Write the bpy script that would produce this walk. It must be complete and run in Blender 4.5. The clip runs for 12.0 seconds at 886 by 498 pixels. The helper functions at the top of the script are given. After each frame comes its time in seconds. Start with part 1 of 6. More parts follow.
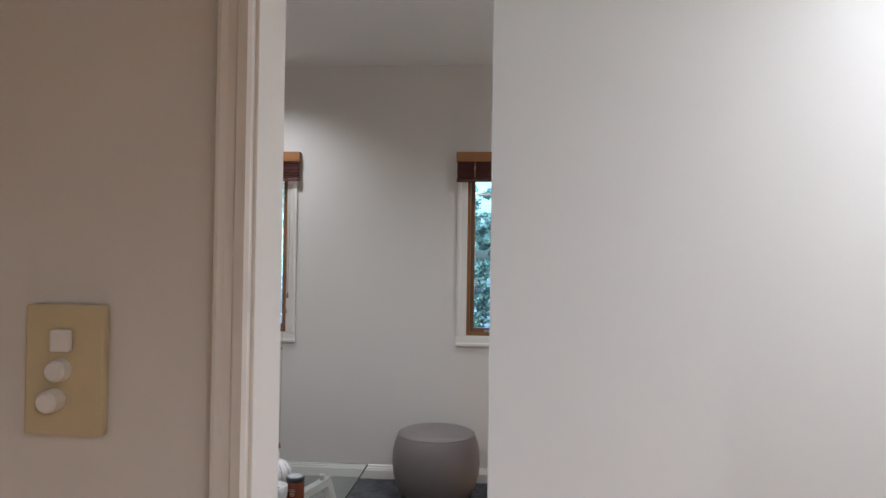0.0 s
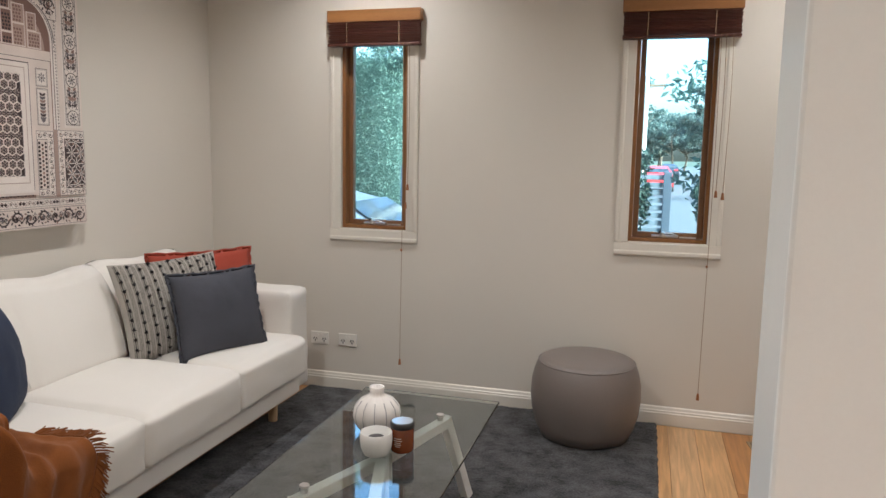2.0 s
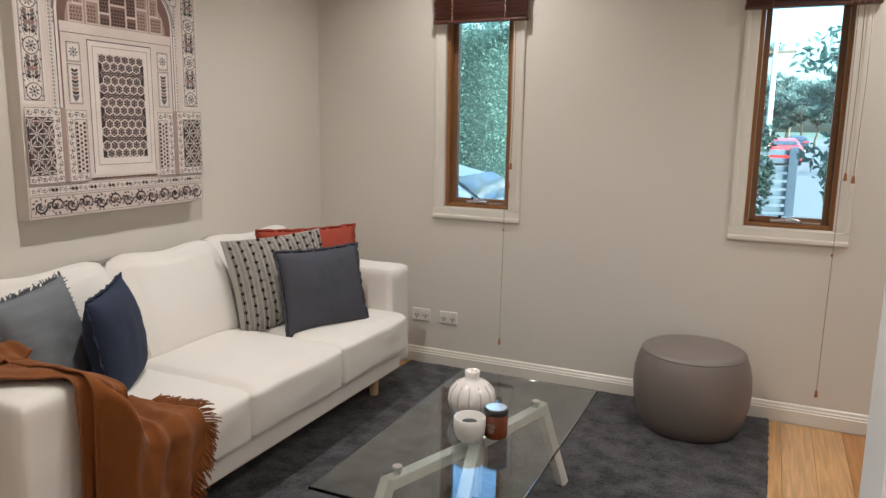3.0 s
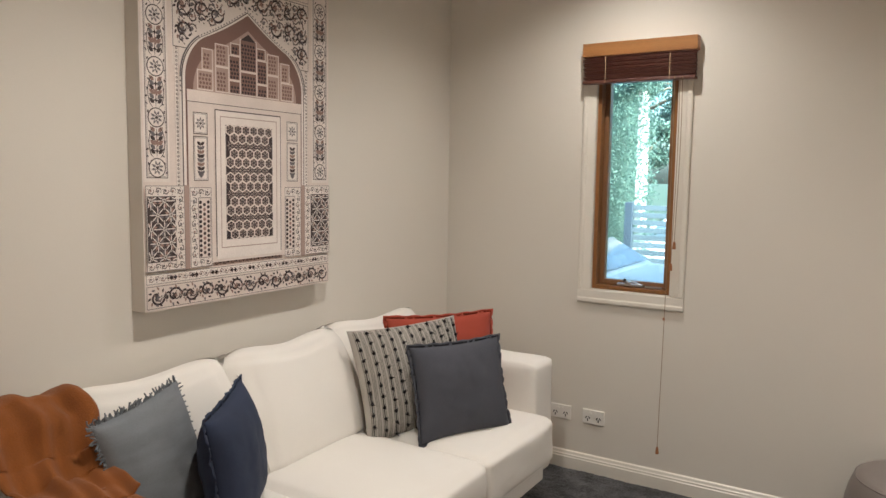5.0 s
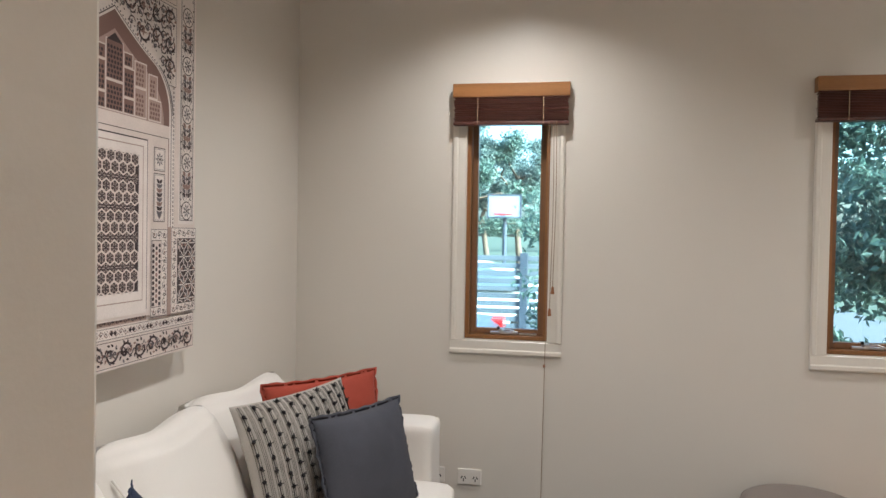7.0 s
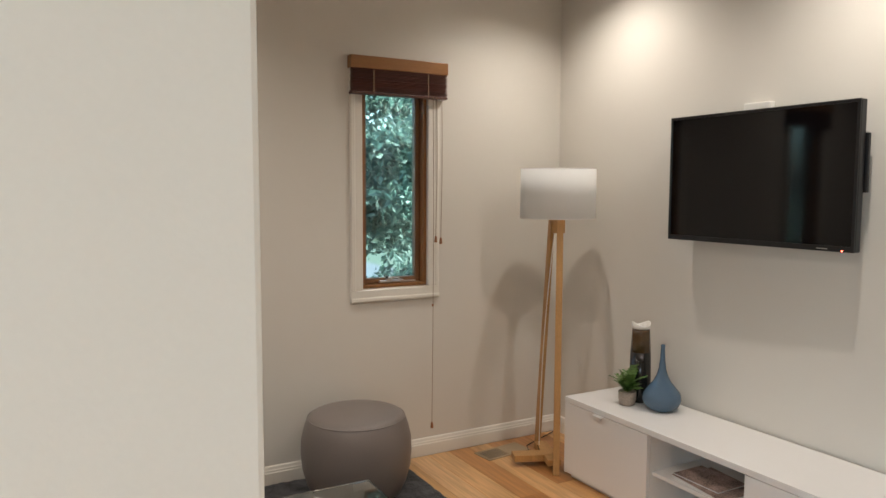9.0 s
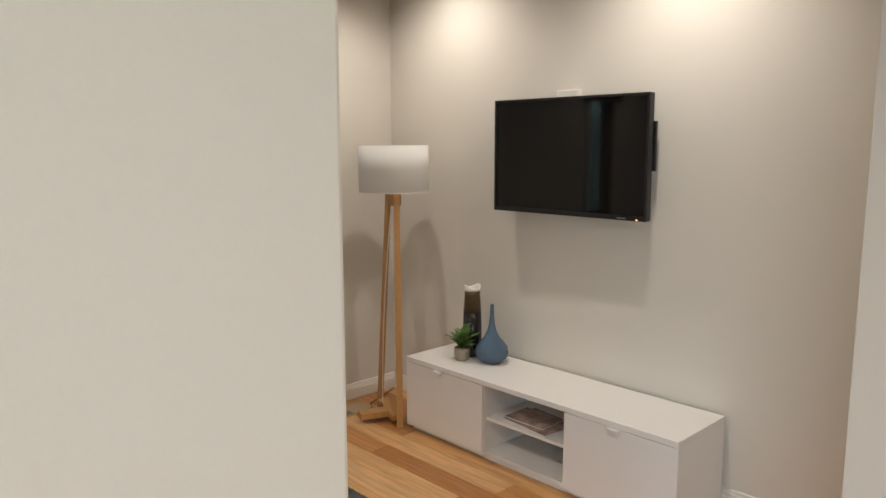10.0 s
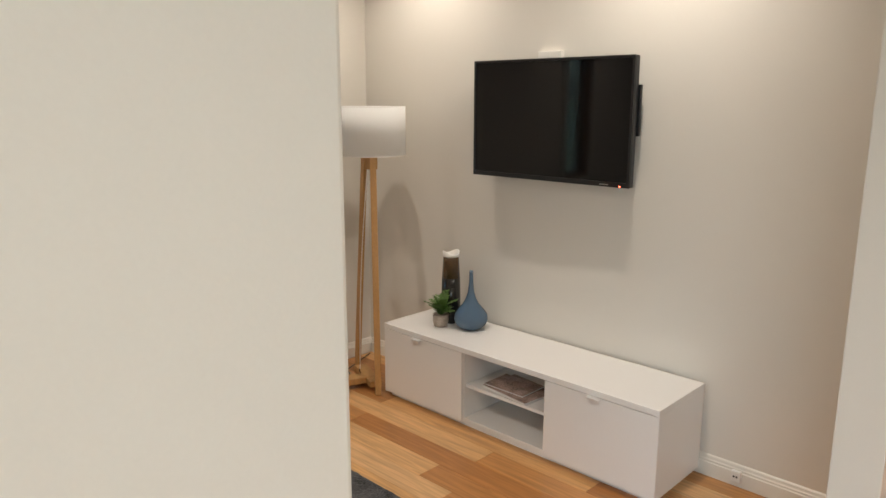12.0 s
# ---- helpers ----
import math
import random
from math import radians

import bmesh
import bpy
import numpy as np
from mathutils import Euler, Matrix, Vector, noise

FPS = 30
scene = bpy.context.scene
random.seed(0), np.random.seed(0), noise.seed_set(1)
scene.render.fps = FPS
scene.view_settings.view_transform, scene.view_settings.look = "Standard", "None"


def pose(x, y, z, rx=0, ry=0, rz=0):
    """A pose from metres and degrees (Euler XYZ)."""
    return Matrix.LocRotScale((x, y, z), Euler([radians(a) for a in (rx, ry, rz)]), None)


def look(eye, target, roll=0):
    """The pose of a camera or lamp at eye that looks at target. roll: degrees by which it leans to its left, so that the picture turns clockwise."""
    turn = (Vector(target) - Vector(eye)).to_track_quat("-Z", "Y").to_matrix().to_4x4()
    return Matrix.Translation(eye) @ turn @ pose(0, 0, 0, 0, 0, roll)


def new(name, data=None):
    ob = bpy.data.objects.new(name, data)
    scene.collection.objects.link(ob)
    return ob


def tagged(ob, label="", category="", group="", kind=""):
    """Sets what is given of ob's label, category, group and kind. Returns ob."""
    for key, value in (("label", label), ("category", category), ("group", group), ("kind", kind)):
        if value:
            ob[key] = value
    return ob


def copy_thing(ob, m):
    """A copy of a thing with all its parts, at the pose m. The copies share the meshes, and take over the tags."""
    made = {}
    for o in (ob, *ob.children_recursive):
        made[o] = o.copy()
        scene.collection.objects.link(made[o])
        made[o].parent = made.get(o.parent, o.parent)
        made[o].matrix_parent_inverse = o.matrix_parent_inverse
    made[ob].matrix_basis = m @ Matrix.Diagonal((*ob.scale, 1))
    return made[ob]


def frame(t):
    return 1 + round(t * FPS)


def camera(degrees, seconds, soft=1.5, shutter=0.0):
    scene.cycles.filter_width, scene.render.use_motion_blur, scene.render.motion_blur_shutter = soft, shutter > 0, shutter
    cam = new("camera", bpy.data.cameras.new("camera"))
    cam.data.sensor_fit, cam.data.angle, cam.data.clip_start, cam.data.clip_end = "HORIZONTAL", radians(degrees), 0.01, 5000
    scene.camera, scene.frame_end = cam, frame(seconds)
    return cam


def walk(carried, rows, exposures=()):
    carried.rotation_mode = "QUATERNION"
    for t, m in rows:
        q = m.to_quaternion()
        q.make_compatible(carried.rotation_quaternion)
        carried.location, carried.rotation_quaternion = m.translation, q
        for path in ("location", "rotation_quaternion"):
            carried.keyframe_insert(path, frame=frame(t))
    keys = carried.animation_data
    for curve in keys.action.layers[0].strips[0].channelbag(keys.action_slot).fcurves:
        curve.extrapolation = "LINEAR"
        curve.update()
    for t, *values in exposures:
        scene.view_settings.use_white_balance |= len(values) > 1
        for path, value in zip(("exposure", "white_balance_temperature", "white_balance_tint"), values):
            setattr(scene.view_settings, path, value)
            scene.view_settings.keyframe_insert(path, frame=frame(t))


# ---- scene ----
cam = camera(63.3, 12.0)
PATH = [
    (0, (0.068, -0.278, 1.433), (-0.095, 1.715, 1.463), 0.8),
    (0.5, (0.083, 0.036, 1.418), (-0.013, 2.034, 1.379), 0.9),
    (1, (0.047, 0.323, 1.427), (-0.115, 2.313, 1.304), 1.1),
    (1.5, (-0.027, 0.493, 1.384), (-0.364, 2.455, 1.197), 1.0),
    (2, (-0.07, 0.613, 1.358), (-0.609, 2.522, 1.101), 1.0),
    (2.5, (-0.075, 0.653, 1.354), (-0.760, 2.509, 1.048), 1.0),
    (3, (-0.052, 0.659, 1.397), (-0.867, 2.456, 1.057), 0.9),
    (5, (-0.492, 0.972, 1.474), (-1.541, 2.663, 1.28), 0.9),
    (5.5, (-0.703, 1.043, 1.489), (-1.708, 2.766, 1.348), 1.1),
    (6, (-0.905, 1.043, 1.497), (-1.784, 2.837, 1.412), 1.1),
    (6.5, (-1.076, 1.004, 1.464), (-1.754, 2.885, 1.412), 1.1),
    (7, (-1.207, 1.033, 1.432), (-1.579, 2.998, 1.391), 1.0),
    (7.2, (-1.233, 1.046, 1.429), (-1.481, 3.03, 1.389), 1.0),
    (8.8, (-1.52, 0.961, 1.433), (-0.672, 2.767, 1.299), 0.3),
    (9, (-1.582, 0.934, 1.46), (-0.616, 2.677, 1.296), 0.2),
    (9.5, (-1.7, 0.888, 1.527), (-0.502, 2.474, 1.306), 0.0),
    (10, (-1.816, 0.842, 1.571), (-0.447, 2.272, 1.285), -0.1),
    (10.5, (-1.939, 0.806, 1.548), (-0.46, 2.113, 1.224), 0.0),
    (11, (-1.978, 0.776, 1.548), (-0.45, 2.013, 1.183), 0.1),
    (11.5, (-1.892, 0.816, 1.553), (-0.368, 2.05, 1.161), 0.3),
    (12, (-1.779, 0.927, 1.617), (-0.371, 2.286, 1.206), 0.1),
]
walk(cam, [(t, look(eye, target, roll)) for t, eye, target, roll in PATH],
     [(0.0, 3.12, 5300, 10), (0.5, 2.93, 5500, 10), (1.0, 3.02, 5650, 10), (1.5, 3.3, 5850, 10), (3.0, 3.38, 6150, 10), (5.0, 3.4, 6400, 10), (6.0, 3.4, 6350, 10), (7.0, 3.4, 6000, 10), (9.0, 3.2, 6500, 10), (10.5, 3.12, 6650, 10), (11.5, 3.12, 6650, 10), (12.0, 3.28, 6750, 10)])

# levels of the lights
SKY, SUN, FOYER_FILL = 0.12, 3.0, 7.5
LAMPS = (5.3, 4.9, 8.6, 5.4)
# strengths of the added fill lamps: foyer, hall, bedroom
FILL_LEVELS = (6.5, 14.5, 21)

# ---- world, sun, large lights ----
world = bpy.data.worlds.new("sky")
scene.world = world
world.use_nodes = True
wn = world.node_tree
sky = wn.nodes.new("ShaderNodeTexSky")
sky.sky_type = "NISHITA"
sky.sun_disc = False
sky.sun_elevation = radians(30)
sky.sun_rotation = radians(118)
sky.air_density = 1.0
sky.dust_density = 5.0
wn.nodes["Background"].inputs[1].default_value = SKY
wn.links.new(sky.outputs[0], wn.nodes["Background"].inputs[0])

sun_data = bpy.data.lights.new("sun", "SUN")
sun_data.energy, sun_data.angle, sun_data.color = SUN, radians(14), (1.0, 0.98, 0.95)
sun_lamp = new("sun", sun_data)
sun_lamp.matrix_world = look((22.0, -11.7, 14.4), (0, 0, 0))


def spot(x, y, z, power, colour=(1.0, 0.925, 0.845), cone=140, blend=0.9, radius=0.018):
    data = bpy.data.lights.new("downlight_lamp", "SPOT")
    data.energy, data.color, data.spot_size, data.spot_blend, data.shadow_soft_size = power, colour, radians(cone), blend, radius
    lamp = new("downlight_lamp", data)
    lamp.location = (x, y, z)
    return lamp


CEIL = 2.70
DOWNLIGHTS = ((-1.49, 3.79), (0.69, 3.74), (-1.45, 2.36), (0.69, 2.38))
# unseen lamps, added to brighten the foyer, hall and bedroom
FILL_LIGHTS = ((-2.35, -0.30), (1.45, 0.74), (1.20, -1.60))
for (lx, ly), power in zip(DOWNLIGHTS, LAMPS):
    spot(lx, ly, CEIL - 0.035, power)
for (lx, ly), power in zip(FILL_LIGHTS, FILL_LEVELS):
    spot(lx, ly, CEIL - 0.035, power, (1.0, 0.965, 0.93) if lx > 1.4 else (1.0, 0.925, 0.845))

# cool area lamp added in an unseen foyer window, to fill the hall
foyer_fill = bpy.data.lights.new("foyer_fill_lamp", "AREA")
foyer_fill.shape, foyer_fill.size, foyer_fill.size_y, foyer_fill.energy, foyer_fill.color = "RECTANGLE", 2.2, 1.9, FOYER_FILL, (0.76, 0.90, 1.0)
new("foyer_fill_lamp", foyer_fill).matrix_world = look((-4.17, -0.95, 1.32), (0, -0.6, 1.25))

# ---- materials ----


def material(name, base, rough=0.5, metal=0.0, vary=0.08, scale=6.0, fine=160.0, bump=0.0, stretch=(1, 1, 1), spec=0.5, spread=0.0, other=None, coords="Object", sheen=0.0, tight=0.4):
    """Base colour with a broad and a fine variation, and a fine relief."""
    m = bpy.data.materials.new(name)
    m.use_nodes = True
    t = m.node_tree
    b = t.nodes["Principled BSDF"]
    b.inputs["Roughness"].default_value, b.inputs["Metallic"].default_value = rough, metal
    b.inputs["Specular IOR Level"].default_value = spec
    b.inputs["Sheen Weight"].default_value = sheen
    tc = t.nodes.new("ShaderNodeTexCoord")
    mp = t.nodes.new("ShaderNodeMapping")
    mp.inputs["Scale"].default_value = stretch
    t.links.new(tc.outputs[coords], mp.inputs["Vector"])
    info = t.nodes.new("ShaderNodeObjectInfo")
    shift = t.nodes.new("ShaderNodeVectorMath")
    shift.operation = "MULTIPLY_ADD"
    shift.inputs[1].default_value = (37, 53, 71)
    t.links.new(info.outputs["Random"], shift.inputs[0])
    t.links.new(mp.outputs["Vector"], shift.inputs[2])
    broad = t.nodes.new("ShaderNodeTexNoise")
    broad.inputs["Scale"].default_value, broad.inputs["Detail"].default_value = scale, 4
    small = t.nodes.new("ShaderNodeTexNoise")
    small.inputs["Scale"].default_value, small.inputs["Detail"].default_value = fine, 3
    for n in (broad, small):
        t.links.new(shift.outputs[0], n.inputs["Vector"])
    mix = t.nodes.new("ShaderNodeMath")
    mix.operation = "ADD"
    t.links.new(broad.outputs["Fac"], mix.inputs[0])
    t.links.new(small.outputs["Fac"], mix.inputs[1])
    ramp = t.nodes.new("ShaderNodeMapRange")
    ramp.inputs["From Min"].default_value, ramp.inputs["From Max"].default_value = 1 - tight, 1 + tight
    t.links.new(mix.outputs[0], ramp.inputs["Value"])
    col = t.nodes.new("ShaderNodeMix")
    col.data_type = "RGBA"
    lo = [c * (1 - vary) for c in base]
    hi = [min(1, c * (1 + vary)) for c in (other or base)]
    col.inputs["A"].default_value, col.inputs["B"].default_value = (*lo, 1), (*hi, 1)
    t.links.new(ramp.outputs[0], col.inputs["Factor"])
    out = col.outputs["Result"]
    if spread:
        hsv = t.nodes.new("ShaderNodeHueSaturation")
        r2 = t.nodes.new("ShaderNodeMapRange")
        r2.inputs["To Min"].default_value, r2.inputs["To Max"].default_value = 1 - spread, 1 + spread
        t.links.new(info.outputs["Random"], r2.inputs["Value"])
        t.links.new(r2.outputs[0], hsv.inputs["Value"])
        t.links.new(out, hsv.inputs["Color"])
        out = hsv.outputs["Color"]
    t.links.new(out, b.inputs["Base Color"])
    if bump:
        bp = t.nodes.new("ShaderNodeBump")
        bp.inputs["Strength"].default_value, bp.inputs["Distance"].default_value = bump, 0.004
        t.links.new(small.outputs["Fac"], bp.inputs["Height"])
        t.links.new(bp.outputs[0], b.inputs["Normal"])
    return m


def glass_material(name, tint, rough=0.0):
    m = bpy.data.materials.new(name)
    m.use_nodes = True
    b = m.node_tree.nodes["Principled BSDF"]
    b.inputs["Base Color"].default_value = (*tint, 1)
    b.inputs["Roughness"].default_value = rough
    b.inputs["Transmission Weight"].default_value = 1.0
    b.inputs["IOR"].default_value = 1.48
    return m


def glow_material(name, colour, strength):
    m = bpy.data.materials.new(name)
    m.use_nodes = True
    b = m.node_tree.nodes["Principled BSDF"]
    b.inputs["Base Color"].default_value = (*colour, 1)
    b.inputs["Emission Color"].default_value = (*colour, 1)
    b.inputs["Emission Strength"].default_value = strength
    return m


def board_material():
    """Mixed eucalypt strip flooring: every board its own hue, long grain."""
    m = bpy.data.materials.new("timber_floor")
    m.use_nodes = True
    t = m.node_tree
    b = t.nodes["Principled BSDF"]
    b.inputs["Roughness"].default_value = 0.32
    tc, info = t.nodes.new("ShaderNodeTexCoord"), t.nodes.new("ShaderNodeObjectInfo")
    mp = t.nodes.new("ShaderNodeMapping")
    mp.inputs["Scale"].default_value = (26, 1.6, 1)
    t.links.new(tc.outputs["Object"], mp.inputs["Vector"])
    shift = t.nodes.new("ShaderNodeVectorMath")
    shift.operation = "MULTIPLY_ADD"
    shift.inputs[1].default_value = (91, 47, 33)
    t.links.new(info.outputs["Random"], shift.inputs[0])
    t.links.new(mp.outputs["Vector"], shift.inputs[2])
    hue = t.nodes.new("ShaderNodeValToRGB")
    cr = hue.color_ramp
    cr.elements[0].position, cr.elements[0].color = 0.0, (0.40, 0.185, 0.075, 1)
    cr.elements[1].position, cr.elements[1].color = 1.0, (0.65, 0.42, 0.235, 1)
    for p, c in ((0.3, (0.52, 0.275, 0.120, 1)), (0.55, (0.36, 0.155, 0.062, 1)), (0.8, (0.60, 0.345, 0.160, 1))):
        e = cr.elements.new(p)
        e.color = c
    t.links.new(info.outputs["Random"], hue.inputs["Fac"])
    grain = t.nodes.new("ShaderNodeTexNoise")
    grain.inputs["Scale"].default_value, grain.inputs["Detail"].default_value, grain.inputs["Distortion"].default_value = 2.2, 6, 0.6
    t.links.new(shift.outputs[0], grain.inputs["Vector"])
    dark = t.nodes.new("ShaderNodeMapRange")
    dark.inputs["From Min"].default_value, dark.inputs["From Max"].default_value = 0.3, 0.7
    dark.inputs["To Min"].default_value, dark.inputs["To Max"].default_value = 0.72, 1.15
    t.links.new(grain.outputs["Fac"], dark.inputs["Value"])
    hsv = t.nodes.new("ShaderNodeHueSaturation")
    hsv.inputs["Saturation"].default_value = 1.08
    t.links.new(dark.outputs[0], hsv.inputs["Value"])
    t.links.new(hue.outputs[0], hsv.inputs["Color"])
    t.links.new(hsv.outputs[0], b.inputs["Base Color"])
    bp = t.nodes.new("ShaderNodeBump")
    bp.inputs["Strength"].default_value, bp.inputs["Distance"].default_value = 0.05, 0.002
    t.links.new(grain.outputs["Fac"], bp.inputs["Height"])
    t.links.new(bp.outputs[0], b.inputs["Normal"])
    return m


WALL = material("wall_paint", (0.70, 0.66, 0.595), 0.27, vary=0.015, scale=1.5, fine=260, bump=0.035)
CEILING = material("ceiling_paint", (0.78, 0.77, 0.74), 0.8, vary=0.015, scale=1.5, fine=200, bump=0.03)
TRIM = material("trim_enamel", (0.75, 0.71, 0.635), 0.28, vary=0.02, scale=3, fine=120, bump=0.02)
BOARD = board_material()
SUBFLOOR = material("floor_joint", (0.10, 0.05, 0.025), 0.9)
CEDAR = material("cedar", (0.27, 0.115, 0.035), 0.42, vary=0.3, scale=5, fine=60, bump=0.1, stretch=(12, 12, 0.8))
CEDAR_DARK = material("cedar_sash", (0.20, 0.095, 0.04), 0.45, vary=0.25, scale=5, fine=60, bump=0.1, stretch=(12, 12, 0.8))
VALANCE = material("valance_timber", (0.30, 0.135, 0.045), 0.35, vary=0.2, scale=4, fine=50, bump=0.05, stretch=(0.8, 12, 12))
SLAT = material("blind_slat", (0.105, 0.035, 0.024), 0.40, vary=0.45, scale=4, fine=70, bump=0.06, stretch=(0.7, 14, 30), spread=0.25)
CORD = material("blind_cord", (0.30, 0.20, 0.12), 0.8)
TASSEL = material("cord_tassel", (0.32, 0.13, 0.05), 0.4, vary=0.2)
# blue tint, cools the colours of the view outside
PANE = glass_material("window_glass", (0.60, 0.90, 0.99))
HANDLE = material("pale_aluminium", (0.80, 0.79, 0.77), 0.38, 0.35, vary=0.03)
METAL = material("brushed_metal", (0.62, 0.60, 0.57), 0.3, 1.0, vary=0.05)
DARK_METAL = material("dark_metal", (0.03, 0.03, 0.03), 0.4, 0.6)
LOOM = material("sofa_cotton", (0.77, 0.735, 0.68), 0.9, vary=0.035, scale=3, fine=420, bump=0.25, sheen=0.15)
BIRCH = material("birch", (0.62, 0.42, 0.24), 0.5, vary=0.15, scale=4, fine=40, bump=0.05, stretch=(8, 8, 1))
OAK = material("lamp_oak", (0.46, 0.25, 0.09), 0.45, vary=0.2, scale=4, fine=40, bump=0.08, stretch=(9, 9, 0.8))
SHADE = material("lamp_shade_linen", (0.80, 0.79, 0.76), 0.85, vary=0.03, scale=5, fine=380, bump=0.15)
# thin linen lets part of the light through
st = SHADE.node_tree
cloth_glow, cloth_mix = st.nodes.new("ShaderNodeBsdfTranslucent"), st.nodes.new("ShaderNodeMixShader")
cloth_glow.inputs["Color"].default_value = (0.85, 0.83, 0.79, 1)
cloth_mix.inputs[0].default_value = 0.07
st.links.new(st.nodes["Principled BSDF"].outputs[0], cloth_mix.inputs[1])
st.links.new(cloth_glow.outputs[0], cloth_mix.inputs[2])
st.links.new(cloth_mix.outputs[0], st.nodes["Material Output"].inputs[0])
PIL_CHAR = material("charcoal_linen", (0.060, 0.063, 0.078), 0.92, vary=0.18, scale=5, fine=350, bump=0.35)
PIL_NAVY = material("navy_linen", (0.020, 0.030, 0.062), 0.92, vary=0.2, scale=5, fine=350, bump=0.35)
PIL_RED = material("rust_linen", (0.34, 0.055, 0.030), 0.92, vary=0.15, scale=5, fine=350, bump=0.3)
PIL_GREY = material("grey_ribbed_cotton", (0.17, 0.185, 0.20), 0.92, vary=0.2, scale=6, fine=200, bump=0.5, stretch=(1, 1, 6))
STRIPE_D = material("stripe_dark_yarn", (0.018, 0.016, 0.018), 0.95, vary=0.2)
THROW = material("rust_wool", (0.21, 0.062, 0.008), 0.95, vary=0.2, scale=7, fine=300, bump=0.5, sheen=0.08)
LEATHER = material("taupe_leatherette", (0.19, 0.160, 0.145), 0.45, vary=0.07, scale=4, fine=220, bump=0.12)
RUG = material("charcoal_shag", (0.014, 0.014, 0.016), 0.95, vary=0.7, scale=11, fine=150, bump=1.0, other=(0.050, 0.050, 0.054), sheen=0.15, tight=0.2)
TABLE_GLASS = glass_material("table_glass", (0.90, 0.97, 0.95))
TABLE_WHITE = material("white_lacquer", (0.76, 0.74, 0.70), 0.3, vary=0.02)
GLAZE = material("white_glaze", (0.80, 0.76, 0.72), 0.12, vary=0.03, scale=12)
GLAZE_LINE = material("grey_glaze_line", (0.42, 0.40, 0.40), 0.2, vary=0.2)
STONEWARE = material("white_stoneware", (0.78, 0.76, 0.72), 0.45, vary=0.03)
WAX = material("dark_wax", (0.02, 0.018, 0.02), 0.4)
AMBER = material("amber_jar", (0.16, 0.035, 0.010), 0.08, vary=0.1, scale=8)
LABEL = material("jar_print", (0.42, 0.30, 0.24), 0.6)
LID_DARK = material("jar_lid_rim", (0.03, 0.03, 0.03), 0.3)
LID_TOP = material("jar_lid_top", (0.75, 0.76, 0.78), 0.2, 0.6)
BENCH = material("bench_white_gloss", (0.80, 0.78, 0.755), 0.16, vary=0.012, scale=3)
BENCH_IN = material("bench_white_foil", (0.78, 0.76, 0.73), 0.45, vary=0.012, scale=3)
TV_BODY = material("tv_black_plastic", (0.008, 0.008, 0.009), 0.3, vary=0.1)
TV_GLASS = material("tv_screen", (0.002, 0.002, 0.0025), 0.06, vary=0.05, spec=0.38)
RED_LED = glow_material("standby_light", (1.0, 0.06, 0.03), 4.0)
BLUE_GLAZE = material("slate_blue_glaze", (0.075, 0.125, 0.185), 0.13, vary=0.06, scale=8)
BOTTLE_DARK = material("dark_bronze_glaze", (0.014, 0.012, 0.010), 0.14, vary=0.3, scale=14)
BOTTLE_BROWN = material("smoky_brown_glaze", (0.085, 0.050, 0.022), 0.2, vary=0.3, scale=20)
BOTTLE_RIM = material("cream_glaze_rim", (0.76, 0.73, 0.68), 0.3)
POT = material("stone_pot", (0.34, 0.28, 0.23), 0.55, vary=0.35, scale=30, fine=120, bump=0.2)
FERN = material("fern_leaf", (0.085, 0.165, 0.030), 0.6, vary=0.4, scale=25, spread=0.3)
SOIL = material("soil", (0.03, 0.02, 0.015), 0.95)
PAPER = material("magazine_paper", (0.70, 0.68, 0.65), 0.5)
MAG_COVER = material("magazine_cover", (0.12, 0.09, 0.085), 0.25, vary=0.6, scale=14, other=(0.45, 0.33, 0.28))
PLASTIC = material("white_plastic", (0.78, 0.75, 0.70), 0.35, vary=0.02)
CREAM = material("cream_plastic", (0.60, 0.50, 0.29), 0.35, vary=0.03)
# near-black colour for the shade inside slots, ports and duct, all drawn flat
HOLE = material("opening_shade", (0.02, 0.02, 0.02), 0.6)
VENT_TAN = material("vent_tan_metal", (0.36, 0.27, 0.17), 0.45, vary=0.05)
LIGHT_RING = material("downlight_ring", (0.78, 0.77, 0.74), 0.4)
LIGHT_FACE = glow_material("downlight_face", (1.0, 0.86, 0.66), 14.0)

# ---- mesh helpers ----


def finish(ob, mat, parent, label, smooth):
    if mat:
        ob.data.materials.append(mat)
    if smooth:
        for p in ob.data.polygons:
            p.use_smooth = True
    if parent is not None:
        ob.parent = parent
        top = parent.matrix_basis.copy()
        if parent.parent is not None:
            top = parent.parent.matrix_basis @ parent.matrix_parent_inverse @ top
        ob.matrix_parent_inverse = top.inverted()
    if label:
        ob["label"] = label
    return ob


def part(name, bm, mat, parent=None, label="", smooth=False):
    me = bpy.data.meshes.new(name)
    bm.to_mesh(me)
    bm.free()
    return finish(new(name, me), mat, parent, label, smooth)


def thing(name, at, label, category, group="", kind=""):
    ob = new(name)
    ob.empty_display_size = 0.05
    ob.matrix_basis = at if isinstance(at, Matrix) else Matrix.Translation(at)
    return tagged(ob, label, category, group, kind)


